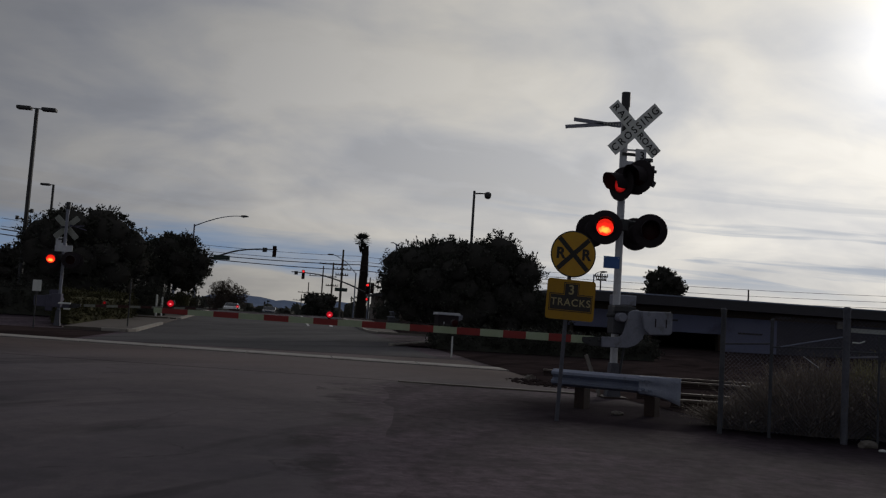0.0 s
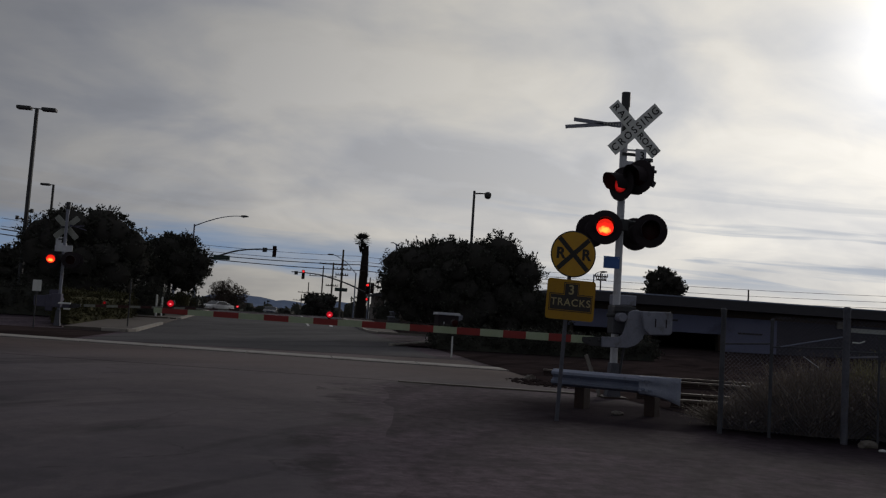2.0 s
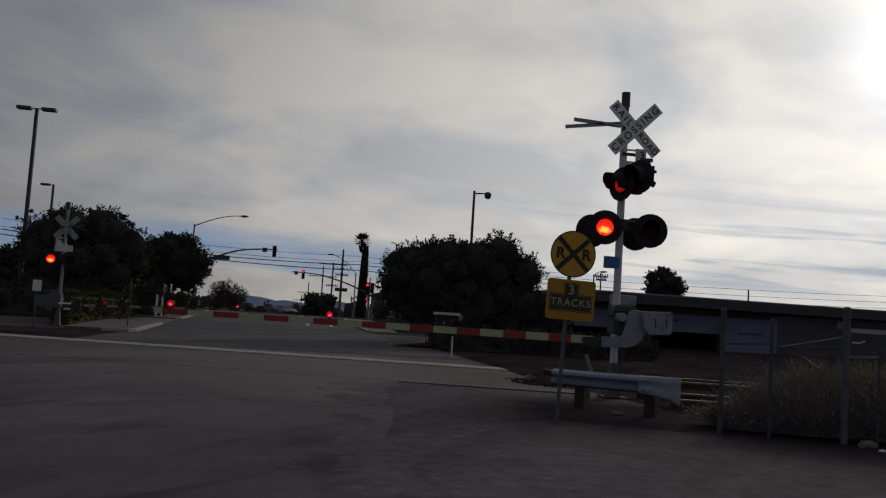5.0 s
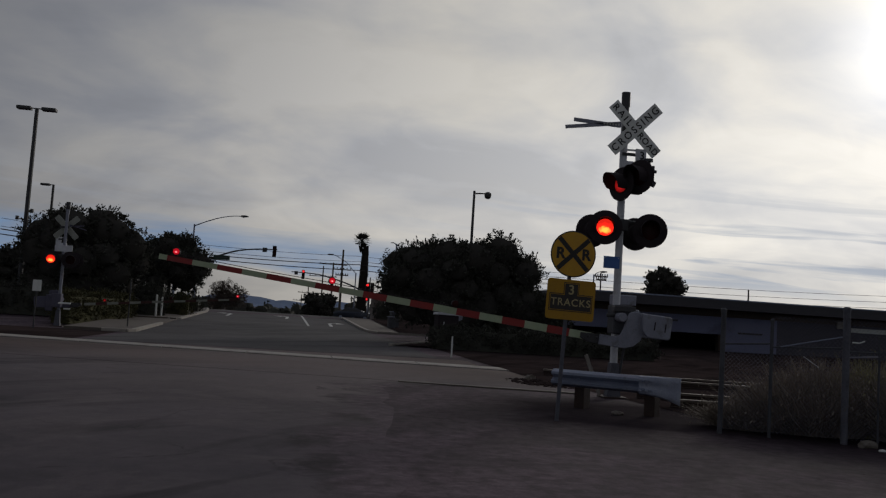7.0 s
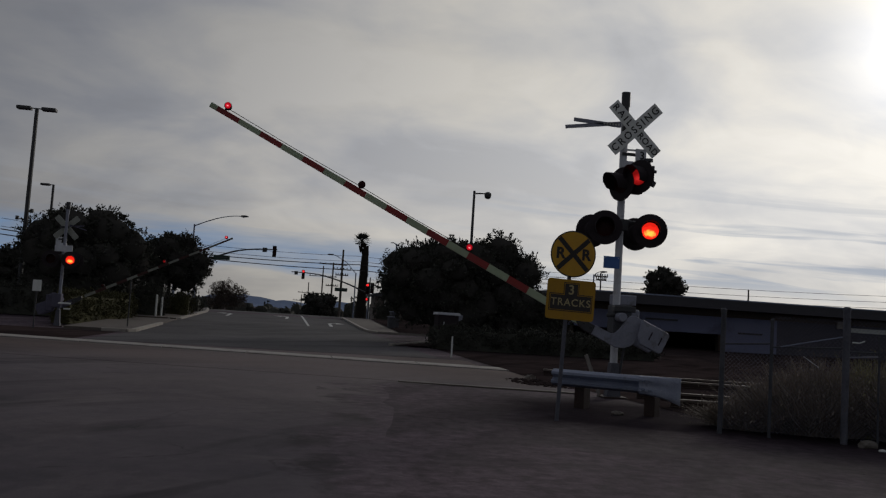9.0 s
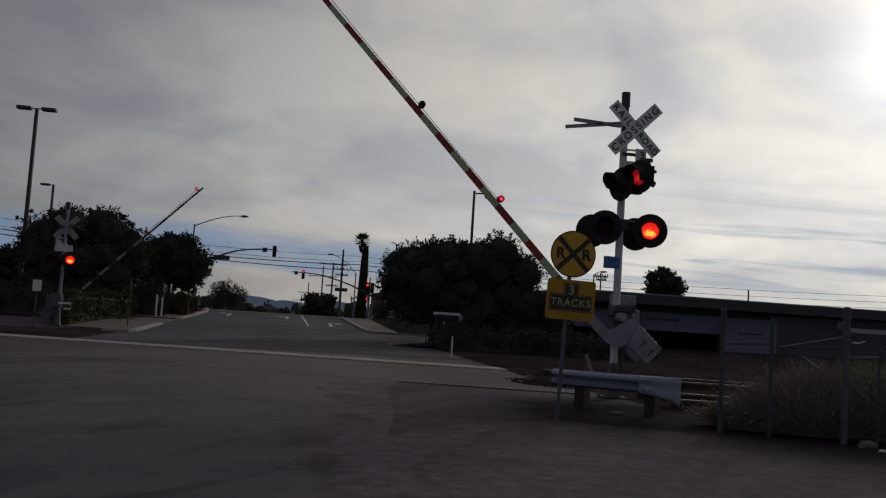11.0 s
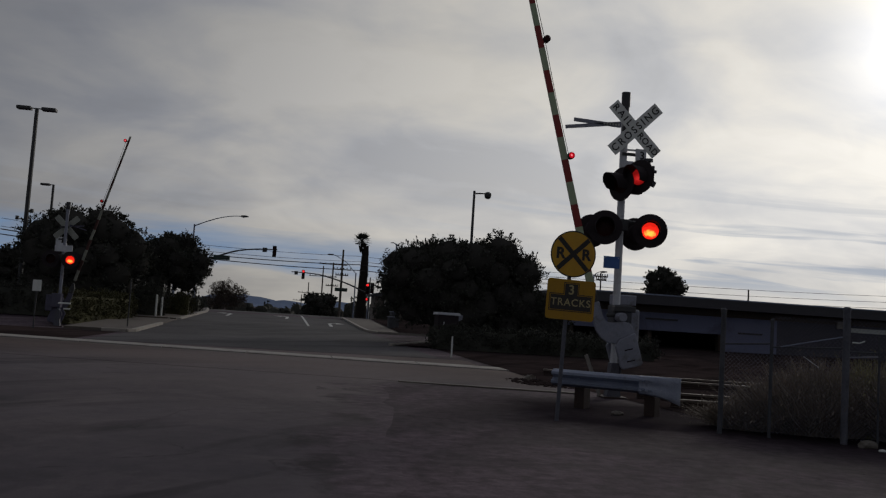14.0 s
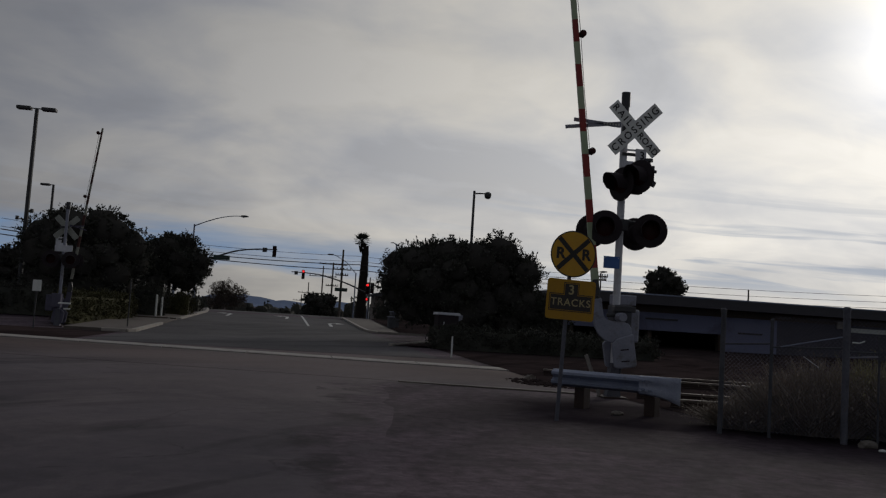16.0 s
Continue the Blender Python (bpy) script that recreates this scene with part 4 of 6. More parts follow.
# ---- signs beside the street ----
def make_advance_sign():
    """Round railway sign and a plate below it on one thin post."""
    t = thing("railway_sign", "yellow round railway sign over a 3 tracks plate", "road sign", pose(3.40, 11.14, 0))
    bm = bmesh.new()
    prism(bm, [(-0.024, -0.02), (0.024, -0.02), (0.024, 2.45), (-0.024, 2.45)], -0.012, 0.012, pose(0, 0, 0, 0, 2.2, 0))
    part("post", bm, POST_GALV, t, "thin galvanised steel post")
    tilt = pose(0.105, -0.02, 2.18, 0, 1.5, 0)
    bm = bmesh.new()
    lathe(bm, [(0.310, 0.0), (0.310, 0.004)], 48, tilt @ UPRIGHT)
    disc = part("disc", bm, SIGN_BLACK, t, "round sign with black rim")
    bm = bmesh.new()
    lathe(bm, [(0.293, 0.0), (0.293, 0.003)], 48, tilt @ pose(0, -0.004, 0) @ UPRIGHT)
    part("face", bm, YELLOW_SHEET, disc, "yellow reflective face")
    bm = bmesh.new()
    for a, dy in ((45, 0.0), (-45, 0.0015)):
        box(bm, (0, -0.008 - dy, 0), (0.575, 0.002, 0.062), tilt @ pose(0, 0, 0, 0, a, 0))
    part("cross", bm, SIGN_BLACK, disc, "black diagonal cross")
    for x in (-0.175, 0.175):
        bm = bmesh.new()
        text_mesh(bm, "R", 0.20, tilt @ pose(x, -0.008, -0.005) @ UPRIGHT, 0.001, 1.0, 0.008)
        part("lettering", bm, SIGN_BLACK, disc)
    m = pose(0.10, -0.02, 1.575, 0, 3.6 - 1.8, 0)
    bm = bmesh.new()
    box(bm, (0, 0, 0), (0.66, 0.005, 0.53), m)
    bmesh.ops.bevel(bm, geom=[e for e in bm.edges if abs((e.verts[0].co - e.verts[1].co).normalized().y) > 0.9], offset=0.04, segments=4, profile=0.5, affect="EDGES")
    plate = part("plate", bm, YELLOW_DULL, t, "yellow plate with black stepped panel")
    bm = bmesh.new()
    for k, (grow, depth, sheet_mat, words) in enumerate(((0.0, 0.0, SIGN_BLACK, "black stepped panel"), (0.010, 0.001, YELLOW_DULL, "thin yellow line"), (0.017, 0.002, SIGN_BROWN, "faded dark panel"))):
        g = grow
        bm = bmesh.new()
        prism(bm, [(-0.295 + g, -0.155 + g), (0.295 - g, -0.155 + g), (0.295 - g, 0.075 - g), (0.105 - g, 0.075 - g), (0.105 - g, 0.225 - g), (-0.105 + g, 0.225 - g), (-0.105 + g, 0.075 - g), (-0.295 + g, 0.075 - g)], -0.006 - depth, -0.004 - depth, m)
        part("panel", bm, sheet_mat, plate, words)
    bm = bmesh.new()
    text_mesh(bm, "3", 0.175, m @ pose(0, -0.0095, 0.125) @ UPRIGHT, 0.001, 1.0, 0.003)
    part("lettering", bm, SIGN_CREAM, plate)
    bm = bmesh.new()
    text_mesh(bm, "TRACKS", 0.135, m @ pose(0, -0.0095, -0.040) @ UPRIGHT, 0.001, 1.14, 0.001)
    part("lettering", bm, SIGN_CREAM, plate)


make_advance_sign()


def make_guardrail():
    """Short W-beam barrier, set askew, with a broad flat end piece, on dark blocks and posts."""
    t = thing("guardrail", "short galvanised guardrail before the crossing signal", "guardrail", pose(3.98, 13.2, 0, 0, 0, -41.5))

    def strip(prof, x0, x1, n, place):
        bm = bmesh.new()
        rows = []
        for i in range(n + 1):
            x = x0 + (x1 - x0) * i / n
            rows.append([bm.verts.new((x, *place(x, d, h, 0.0))) for d, h in prof] + [bm.verts.new((x, *place(x, d, h, 0.006))) for d, h in reversed(prof)])
        m = len(rows[0])
        for a, b in zip(rows, rows[1:]):
            for j in range(m):
                bm.faces.new((a[j], a[(j + 1) % m], b[(j + 1) % m], b[j]))
        bm.faces.new(rows[0])
        bm.faces.new(rows[-1][::-1])
        return bm

    w_prof = [(0.0, 1.0), (0.030, 0.93), (0.080, 0.85), (0.085, 0.70), (0.03, 0.58), (0.012, 0.50), (0.03, 0.42), (0.085, 0.30), (0.080, 0.15), (0.030, 0.07), (0.0, 0.0)]
    part("beam", strip(w_prof, -0.04, 1.46, 24, lambda x, d, h, back: (-d + back, 0.305 + 0.255 * h + 0.008 * x)), GALV, t, "galvanised corrugated steel beam", smooth=True)
    flat = [(0.0, 1.0), (0.05, 0.94), (0.07, 0.80), (0.055, 0.62), (0.045, 0.5), (0.055, 0.38), (0.07, 0.2), (0.05, 0.06), (0.0, 0.0)]

    def flare(x, d, h, back):
        f = max(0.0, min(1.0, (x - 1.36) / 0.62))
        return (-0.022 - d * (1 - 0.8 * f) - 0.05 * f * f + back, 0.300 - 0.115 * f * f + (0.275 + 0.115 * f * f) * h + 0.01 * f)

    end = part("end_piece", strip(flat, 1.36, 1.98, 12, flare), END_GALV, t, "paler flared flat end piece", smooth=True)
    for x, z in ((1.43, 0.50), (1.43, 0.37), (1.53, 0.50), (1.53, 0.37)):
        bm = bmesh.new()
        rod(bm, (x, -0.13, z), (x, -0.08, z), 0.014, seg=8)
        part("bolt", bm, GALV, end)
    for x in (0.40, 1.50):
        bm = bmesh.new()
        box(bm, (x, 0.08, 0.20), (0.16, 0.15, 0.62))
        part("block", bevelled(bm, 0.012), RUST, t, "dark rusty block")
        bm = bmesh.new()
        box(bm, (x, 0.22, 0.24), (0.14, 0.12, 0.60))
        part("post", bevelled(bm, 0.012), RUST, t, "dark rusty post")
    bm = bmesh.new()
    rod(bm, (0.4, -0.05, 0.43), (0.4, -0.02, 0.43), 0.018)
    part("bolt", bm, GALV, t)


make_guardrail()


def leaves(bm, rng, blobs, count, size, hollow=0.66, tuft=0.15):
    """Scatters small leaf quads in tufts through the outer part of ellipsoid clumps, with an uneven outline."""
    vol = [b[3] * b[4] + b[4] * b[5] + b[3] * b[5] for b in blobs]
    total = sum(vol)
    for (cx, cy, cz, rx, ry, rz), v in zip(blobs, vol):
        for _ in range(max(1, int(count * v / total / 12))):
            d = Vector((rng.gauss(0, 1), rng.gauss(0, 1), rng.gauss(0, 1))).normalized()
            r = hollow + (0.99 - hollow) * rng.random() ** 0.6
            r *= 1.0 + 0.22 * noise.noise(d * 2.6 + Vector((cx, cy, cz))) + 0.10 * noise.noise(d * 7.0 + Vector((cz, cx, cy)))
            t = Vector((cx + d.x * rx * r, cy + d.y * ry * r, cz + d.z * rz * r))
            grow = (d + Vector((0, 0, 0.5))).normalized()
            k = tuft * rng.uniform(0.5, 1.2)
            for _ in range(12):
                c = t + Vector((rng.gauss(0, 1), rng.gauss(0, 1), rng.gauss(0, 1))) * k * 0.5 + grow * k * rng.uniform(-0.6, 1.0)
                a = (grow + Vector((rng.gauss(0, 0.8), rng.gauss(0, 0.8), rng.gauss(0, 0.8)))).normalized()
                b = a.cross(Vector((rng.gauss(0, 1), rng.gauss(0, 1), rng.gauss(0, 1)))).normalized()
                s = size * rng.uniform(0.6, 1.4)
                vs = [bm.verts.new(c + a * s), bm.verts.new(c + b * s * 0.42), bm.verts.new(c - a * s), bm.verts.new(c - b * s * 0.42)]
                bm.faces.new(vs)


def make_tree(name, at, height, blobs, count, size, label, leaf=None, seed=1, core=True, trunk_r=0.2):
    """A tapered trunk with limbs into each clump, and a crown of small leaves over a dense twiggy middle."""
    rng = random.Random(seed)
    t = thing(name, label, "tree", pose(*at))
    bm = bmesh.new()
    top = Vector((0, 0, height * 0.45))
    tube(bm, [(0, 0, -0.1), (0.03, 0.02, height * 0.2), top], trunk_r, 9, trunk_r * 0.6)
    for cx, cy, cz, rx, ry, rz in blobs:
        mid = top.lerp(Vector((cx, cy, cz)), 0.5) + Vector((0, 0, -0.15))
        tube(bm, [top - Vector((0, 0, 0.3)), mid, (cx, cy, cz + rz * 0.5)], trunk_r * 0.4, 6, 0.03)
    if not core:
        for cx, cy, cz, rx, ry, rz in blobs:
            for _ in range(9):
                d = Vector((rng.gauss(0, 1), rng.gauss(0, 1), rng.gauss(0.4, 0.7))).normalized()
                c = Vector((cx, cy, cz))
                tube(bm, [c, c + Vector((d.x * rx, d.y * ry, d.z * rz)) * 1.05], 0.035, 4, 0.012)
    part("trunk", bm, BARK, t, "grey-brown trunk and limbs", smooth=True)
    if core:
        bm = bmesh.new()
        for cx, cy, cz, rx, ry, rz in blobs:
            vs = bmesh.ops.create_icosphere(bm, subdivisions=2, radius=1.0)["verts"]
            for v in vs:
                d = v.co.normalized()
                k = 0.74 + 0.16 * noise.noise(d * 2.3 + Vector((cx, cy, cz))) + 0.10 * noise.noise(d * 7 + Vector((cz, cx, cy)))
                v.co = Vector((cx + d.x * rx * k, cy + d.y * ry * k, cz + d.z * rz * k))
        part("twig_mass", bm, LEAF_CORE, t, "dark twiggy middle of the crown", smooth=True)
    bm = bmesh.new()
    leaves(bm, rng, blobs, count, size, tuft=0.13 if core else 0.2)
    part("crown", bm, leaf or LEAF, t, "dense dark crown of small leaves")
    return t


def crown_blobs(rng, w, d, h, z, n, box_like=2.4):
    """Uneven clumps that fill a crown w wide, d deep and h high, whose foot is at z."""
    out = []
    tries = 0
    while len(out) < n and tries < 4000:
        tries += 1
        x, y, t = (rng.uniform(-1, 1) for _ in range(3))
        if abs(x) ** box_like + abs(y) ** box_like + abs(t) ** box_like > 1:
            continue
        k = rng.uniform(0.20, 0.30)
        px, py, pz = x * w * (0.5 - k * 0.62), y * d * (0.5 - k * 0.62), z + h * (0.5 + t * (0.5 - k * 0.62))
        if any((px - o[0]) ** 2 + (py - o[1]) ** 2 + (pz - o[2]) ** 2 < (0.17 * w) ** 2 * 0.6 for o in out):
            continue
        out.append((px, py, pz, w * k * 0.72, d * k * 0.72, min(h, w) * k * 0.72))
    return out


def shade_tree(at, w, d, h, z, n, count, size, label, seed, leaf=None, name="tree", box_like=2.4):
    rng = random.Random(seed)
    make_tree(name, at, z + h, crown_blobs(rng, w, d, h, z, n, box_like), count, size, label, leaf, seed)


shade_tree((5.85, 38.5, gz(38)), 5.5, 4.0, 4.1, 0.62, 38, 52000, 0.066, "dense dark round tree beside the street", 11, box_like=2.3)
shade_tree((8.2, 38.7, gz(38)), 5.7, 4.2, 5.08, -0.1, 42, 54000, 0.066, "dense dark round tree behind the tracks", 12, box_like=3.0)
shade_tree((10.9, 37.6, gz(38)), 2.9, 2.4, 3.0, -0.3, 16, 16000, 0.066, "dark rounded shrub beside the big tree", 19, name="shrub", box_like=3.0)
shade_tree((-10.6, 45, gz(44)), 6.8, 5.0, 5.4, 0.05, 36, 46000, 0.075, "large dark tree behind the far signal", 13, box_like=2.6)
shade_tree((-7.35, 51, gz(50)), 4.6, 4.0, 3.6, 1.05, 28, 32000, 0.075, "dark spreading street tree", 14)
shade_tree((-15.8, 52, gz(50)), 6.4, 4.0, 3.6, -0.2, 24, 20000, 0.085, "dark tree by a lamp post", 15)
shade_tree((34.7, 80, 0.8), 4.8, 4.0, 3.6, 3.1, 20, 13000, 0.11, "dark tree behind the low building", 16)
make_tree("tree", (-10.3, 128, gz(128)), 5.0, crown_blobs(random.Random(17), 6.0, 5.0, 4.9, 0.0, 22, 2.6), 17000, 0.085, "brownish half-bare bushy tree", BUSH_BROWN, 17, False)
shade_tree((2.7, 128, gz(128)), 6.4, 5.0, 4.6, -0.4, 18, 14000, 0.13, "dark low tree near the corner", 18)


# ---- poles, lamps and signals along the street ----
def lot_lamp(at, h, heads, label):
    t = thing("parking_lamp", label, "lamp post", pose(*at), "lot lamps")
    bm = bmesh.new()
    tube(bm, [(0, 0, 0), (0, 0, h * 0.5), (0, 0, h)], 0.13, 8, 0.10)
    part("pole", bm, DARK_STEEL, t, "dark square-cut pole")
    for x in heads:
        bm = bmesh.new()
        box(bm, (x * 0.62, 0, h - 0.03), (0.72, 0.42, 0.17))
        box(bm, (x * 0.2, 0, h - 0.02), (0.3, 0.06, 0.06))
        part("lamp_head", bevelled(bm, 0.03), DARK_STEEL, t, "flat dark lamp head")
    return t


lamp_a = lot_lamp((-14.3, 48, 0.3), 10.45, (-1, 1), "tall dark lamp post with two flat heads")
bm = bmesh.new()
for bx, bz in ((-0.4, 4.6), (0.3, 4.3), (0.28, 5.0)):
    rod(bm, (0, 0, bz), (bx, -0.1, bz), 0.03)
    box(bm, (bx, -0.1, bz + 0.05), (0.14, 0.16, 0.2))
part("camera_bracket", bm, DARK_STEEL, lamp_a, "cluster of small boxes on brackets")
lot_lamp((-20.5, 75, 0.5), 9.45, (-1,), "dark lamp post with one flat head")


def street_lamp(at, h, reach, rise, label, drop=False, size=1.0):
    t = thing("street_lamp", label, "street lamp", pose(*at), "street lamps")
    bm = bmesh.new()
    tube(bm, [(0, 0, 0), (0, 0, h * 0.5), (0, 0, h)], 0.10, 10, 0.065)
    part("pole", bm, DARK_STEEL if drop else GALV, t, "slender metal pole", smooth=True)
    bm = bmesh.new()
    n = 10
    tube(bm, [(reach * i / n, 0, h - 0.15 + rise * math.sin(i / n * math.pi / 2)) for i in range(n + 1)], 0.045, 8, 0.03)
    part("arm", bm, DARK_STEEL if drop else GALV, t, smooth=True)
    bm = bmesh.new()
    top = h - 0.15 + rise
    if drop:
        lathe(bm, [(0.06, 0.1), (0.17, 0.04), (0.20, -0.06), (0.17, -0.20), (0.08, -0.28)], 16, pose(reach, 0, top))
    else:
        s = 1 if reach > 0 else -1
        prism(bm, [(0, 0.05), (s * 0.25, 0.10), (s * 0.62, 0.06), (s * 0.62, -0.02), (s * 0.2, -0.10), (0, -0.04)], -0.15, 0.15, pose(reach, 0, top) @ Matrix.Scale(size, 4))
    part("lamp_head", bm, DARK_STEEL, t, "hooded lamp head", smooth=True)


street_lamp((-9.15, 75, gz(75)), 6.95, 3.7, 1.1, "grey street lamp with a long curved arm")
street_lamp((8.8, 46, 0.25), 7.85, 0.75, 0.05, "dark street lamp with a round lantern", True)
street_lamp((7.3, 70, 0.55), 6.3, -0.22, 0.2, "small street lamp above the tree", size=0.42)
street_lamp((-8.6, 62, 0.5), 5.2, -0.25, 0.15, "small street lamp above the dark tree", size=0.5)


def traffic_head(parent, x, y, z, lit=None, lenses=3):
    bm = bmesh.new()
    box(bm, (x, y, z), (0.36, 0.22, 0.36 * lenses))
    head = part("signal_head", bevelled(bm, 0.03), BLACK, parent, "black traffic signal head")
    for i in range(lenses):
        zz = z + (lenses - 1) * 0.18 - i * 0.36
        bm = bmesh.new()
        lathe(bm, [(0.13, 0), (0.13, 0.01), (0.06, 0.02)], 14, pose(x, y - 0.112, zz, 90, 0, 0))
        on = lit == i
        part("lens", bm, TRAFFIC_RED if on else LENS, head, "glowing red lens" if on else "unlit dark lens")
        bm = bmesh.new()
        for j in range(9):
            a = radians(-10 + 200 * j / 9)
            b = radians(-10 + 200 * (j + 1) / 9)
            q = [bm.verts.new((x + 0.15 * math.cos(c), y - 0.112 - d, zz + 0.15 * math.sin(c))) for c, d in ((a, 0), (b, 0), (b, 0.22), (a, 0.22))]
            bm.faces.new(q)
        part("visor", bm, BLACK, head)


def mast_arm(at, path, label):
    t = thing("traffic_signal", label, "traffic signal", pose(*at), "traffic signals")
    bm = bmesh.new()
    tube(bm, [(0, 0, -0.3), (0, 0, path[0][2] + 0.25)], 0.16, 10, 0.12)
    part("pole", bm, GALV, t, "grey signal pole", smooth=True)
    bm = bmesh.new()
    pts = [Vector(p) for p in path]
    ends = [pts[0] * 2 - pts[1]] + pts + [pts[-1] * 2 - pts[-2]]
    bend = [0.5 * (2 * b + (c - a) * u + (2 * a - 5 * b + 4 * c - e) * u * u + (3 * b - a - 3 * c + e) * u ** 3) for a, b, c, e in zip(ends, ends[1:], ends[2:], ends[3:]) for u in (0.0, 0.25, 0.5, 0.75)] + [pts[-1]]
    tube(bm, bend, 0.10, 8, 0.05)
    part("arm", bm, DARK_STEEL, t, "curved grey mast arm", smooth=True)
    return t


def name_board(parent, x, z, w):
    bm = bmesh.new()
    box(bm, (x, -0.1, z), (w, 0.05, 0.42))
    board = part("street_name_board", bm, SIGN_GREEN, parent, "dark green street name board with pale unreadable writing")
    bm = bmesh.new()
    box(bm, (x, -0.13, z), (w * 0.72, 0.01, 0.07))
    part("writing_bar", bm, OLD_GALV, board)


ma = mast_arm((-9.8, 84, 0.9), [(0, 0, 3.55), (1.6, 0, 4.50), (3.4, 0, 5.22), (5.2, 0, 5.55), (7.3, 0, 5.66)], "grey curved mast arm with black traffic signals")
traffic_head(ma, 7.05, -0.15, 5.45)
bm = bmesh.new()
box(bm, (6.15, -0.08, 5.55), (0.42, 0.1, 0.42))
part("square_sign", bm, DARK_STEEL, ma, "small square sign, dark against the sky")
name_board(ma, 2.25, 4.55, 1.5)
mb = mast_arm((8.1, 106, 0.5), [(0, 0, 2.85), (-2.5, 0, 3.9), (-5.2, 0, 4.65), (-7.0, 0, 4.9), (-9.4, 0, 4.95)], "grey mast arm over the street with a red signal")
traffic_head(mb, -8.0, -0.15, 4.7, 0)
bm = bmesh.new()
box(bm, (-8.85, -0.08, 4.85), (0.4, 0.1, 0.42))
part("square_sign", bm, DARK_STEEL, mb, "small square sign, dark against the sky")
name_board(mb, -3.4, 3.2, 1.5)
mc = thing("traffic_signal", "red traffic signal on a pole by the palm", "traffic signal", pose(6.55, 88, 1.1), "traffic signals")
bm = bmesh.new()
tube(bm, [(0.2, 0, -0.9), (0.2, 0, 3.6)], 0.07, 8, 0.06)
part("pole", bm, DARK_STEEL, mc, smooth=True)
traffic_head(mc, -0.05, -0.15, 2.45, 0)
traffic_head(mc, 0.45, -0.1, 2.55, None)
bm = bmesh.new()
box(bm, (-0.05, -0.15, 1.4), (0.34, 0.16, 0.36))
walk_box = part("crossing_indicator", bevelled(bm, 0.02), BLACK, mc, "black pedestrian indicator box")
bm = bmesh.new()
box(bm, (-0.05, -0.24, 1.4), (0.16, 0.01, 0.18))
part("lit_symbol", bm, TRAFFIC_RED, walk_box, "glowing red symbol")


def utility_pole(at, h, arms, label, thick=1.0):
    t = thing("utility_pole", label, "utility pole", pose(*at), "utility poles")
    bm = bmesh.new()
    tube(bm, [(0, 0, -0.3), (0, 0, h * 0.5), (0, 0, h)], 0.17 * thick, 8, 0.11 * thick)
    part("pole", bm, WOOD_POLE, t, "dark weathered wooden pole", smooth=True)
    for z, w in arms:
        bm = bmesh.new()
        box(bm, (0, -0.15, z), (w, 0.11, 0.13))
        beam = part("crossarm", bm, WOOD_POLE, t)
        for i in range(6):
            bm = bmesh.new()
            x = -w * 0.46 + w * 0.92 * i / 5
            lathe(bm, [(0.03, 0), (0.06, 0.06), (0.05, 0.16), (0.03, 0.2)], 8, pose(x, -0.15, z + 0.06))
            part("insulator", bm, DARK_STEEL, beam)
    return t


utility_pole((4.85, 110, 0.3), 8.5, ((6.0, 2.2), (5.3, 1.6)), "tall wooden utility pole with crossarms and a lamp arm")
utility_pole((4.75, 140, -0.2), 8.9, ((8.6, 4.4), (5.2, 2.0), (2.5, 1.6)), "wooden utility pole with broad crossarm")
utility_pole((3.95, 172, -0.8), 10.4, ((8.4, 5.4), (5.0, 4.0)), "distant wooden utility pole with crossarms")
utility_pole((1.6, 205, -1.4), 8.6, ((6.2, 4.6), (4.4, 3.6)), "distant wooden utility pole with crossarms")
utility_pole((0.2, 240, -2.0), 6.8, ((5.2, 4.4),), "distant low wooden utility pole")
utility_pole((8.2, 125, 0.1), 4.6, (), "bare dark wooden pole")
utility_pole((32.4, 60, 0.0), 4.64, (), "thin dark pole behind the low building", 0.5)
utility_pole((28.05, 80, 0.4), 5.95, ((5.6, 1.3), (5.3, 1.0)), "thin utility pole behind the low building", 0.6)
street_lamp((27.35, 80, 0.4), 5.75, 0.65, 0.45, "thin street lamp behind the low building")
lamp_arm = thing("street_lamp", "street lamp arm reaching out beside a palm", "street lamp", pose(6.6, 110, 0.3), "street lamps")
bm = bmesh.new()
tube(bm, [(0, 0, 0), (0, 0, 5.7)], 0.09, 8, 0.07)
part("pole", bm, GALV, lamp_arm)
bm = bmesh.new()
tube(bm, [(0, 0, 5.6), (-1.2, 0, 6.9), (-2.4, 0, 7.6), (-3.0, 0, 7.8)], 0.05, 6, 0.04)
part("arm", bm, GALV, lamp_arm)
bm = bmesh.new()
box(bm, (-3.3, 0, 7.8), (0.7, 0.3, 0.14))
part("lamp_head", bevelled(bm, 0.03), DARK_STEEL, lamp_arm)


def wire(p, q, sag, r, label="thin black overhead wire"):
    p, q = Vector(p), Vector(q)
    bm = bmesh.new()
    n = 14
    tube(bm, [p.lerp(q, i / n) - Vector((0, 0, sag * 4 * (i / n) * (1 - i / n))) for i in range(n + 1)], r, 5)
    tagged(part("overhead_wire", bm, BLACK), label, "wire", "overhead wires", kind="structure")


for z0, z1, z2, rr in ((6.36, 5.96, 6.53, 0.045), (5.93, 5.57, 5.89, 0.045), (7.3, 6.9, 7.5, 0.02), (6.6, 6.3, 6.9, 0.02)):
    wire((-25.8, 80, z0), (-10.5, 90, z1), 0.2, rr)
    wire((-10.5, 90, z1), (6.4, 100, z2), 0.15, rr)
    wire((6.4, 100, z2), (36, 118, z2 + 0.9), 0.3, rr)
for zz in (4.8, 5.5, 6.2):
    wire((14, 92, zz + 0.2), (75, 92, zz + 0.9), 0.4, 0.022)


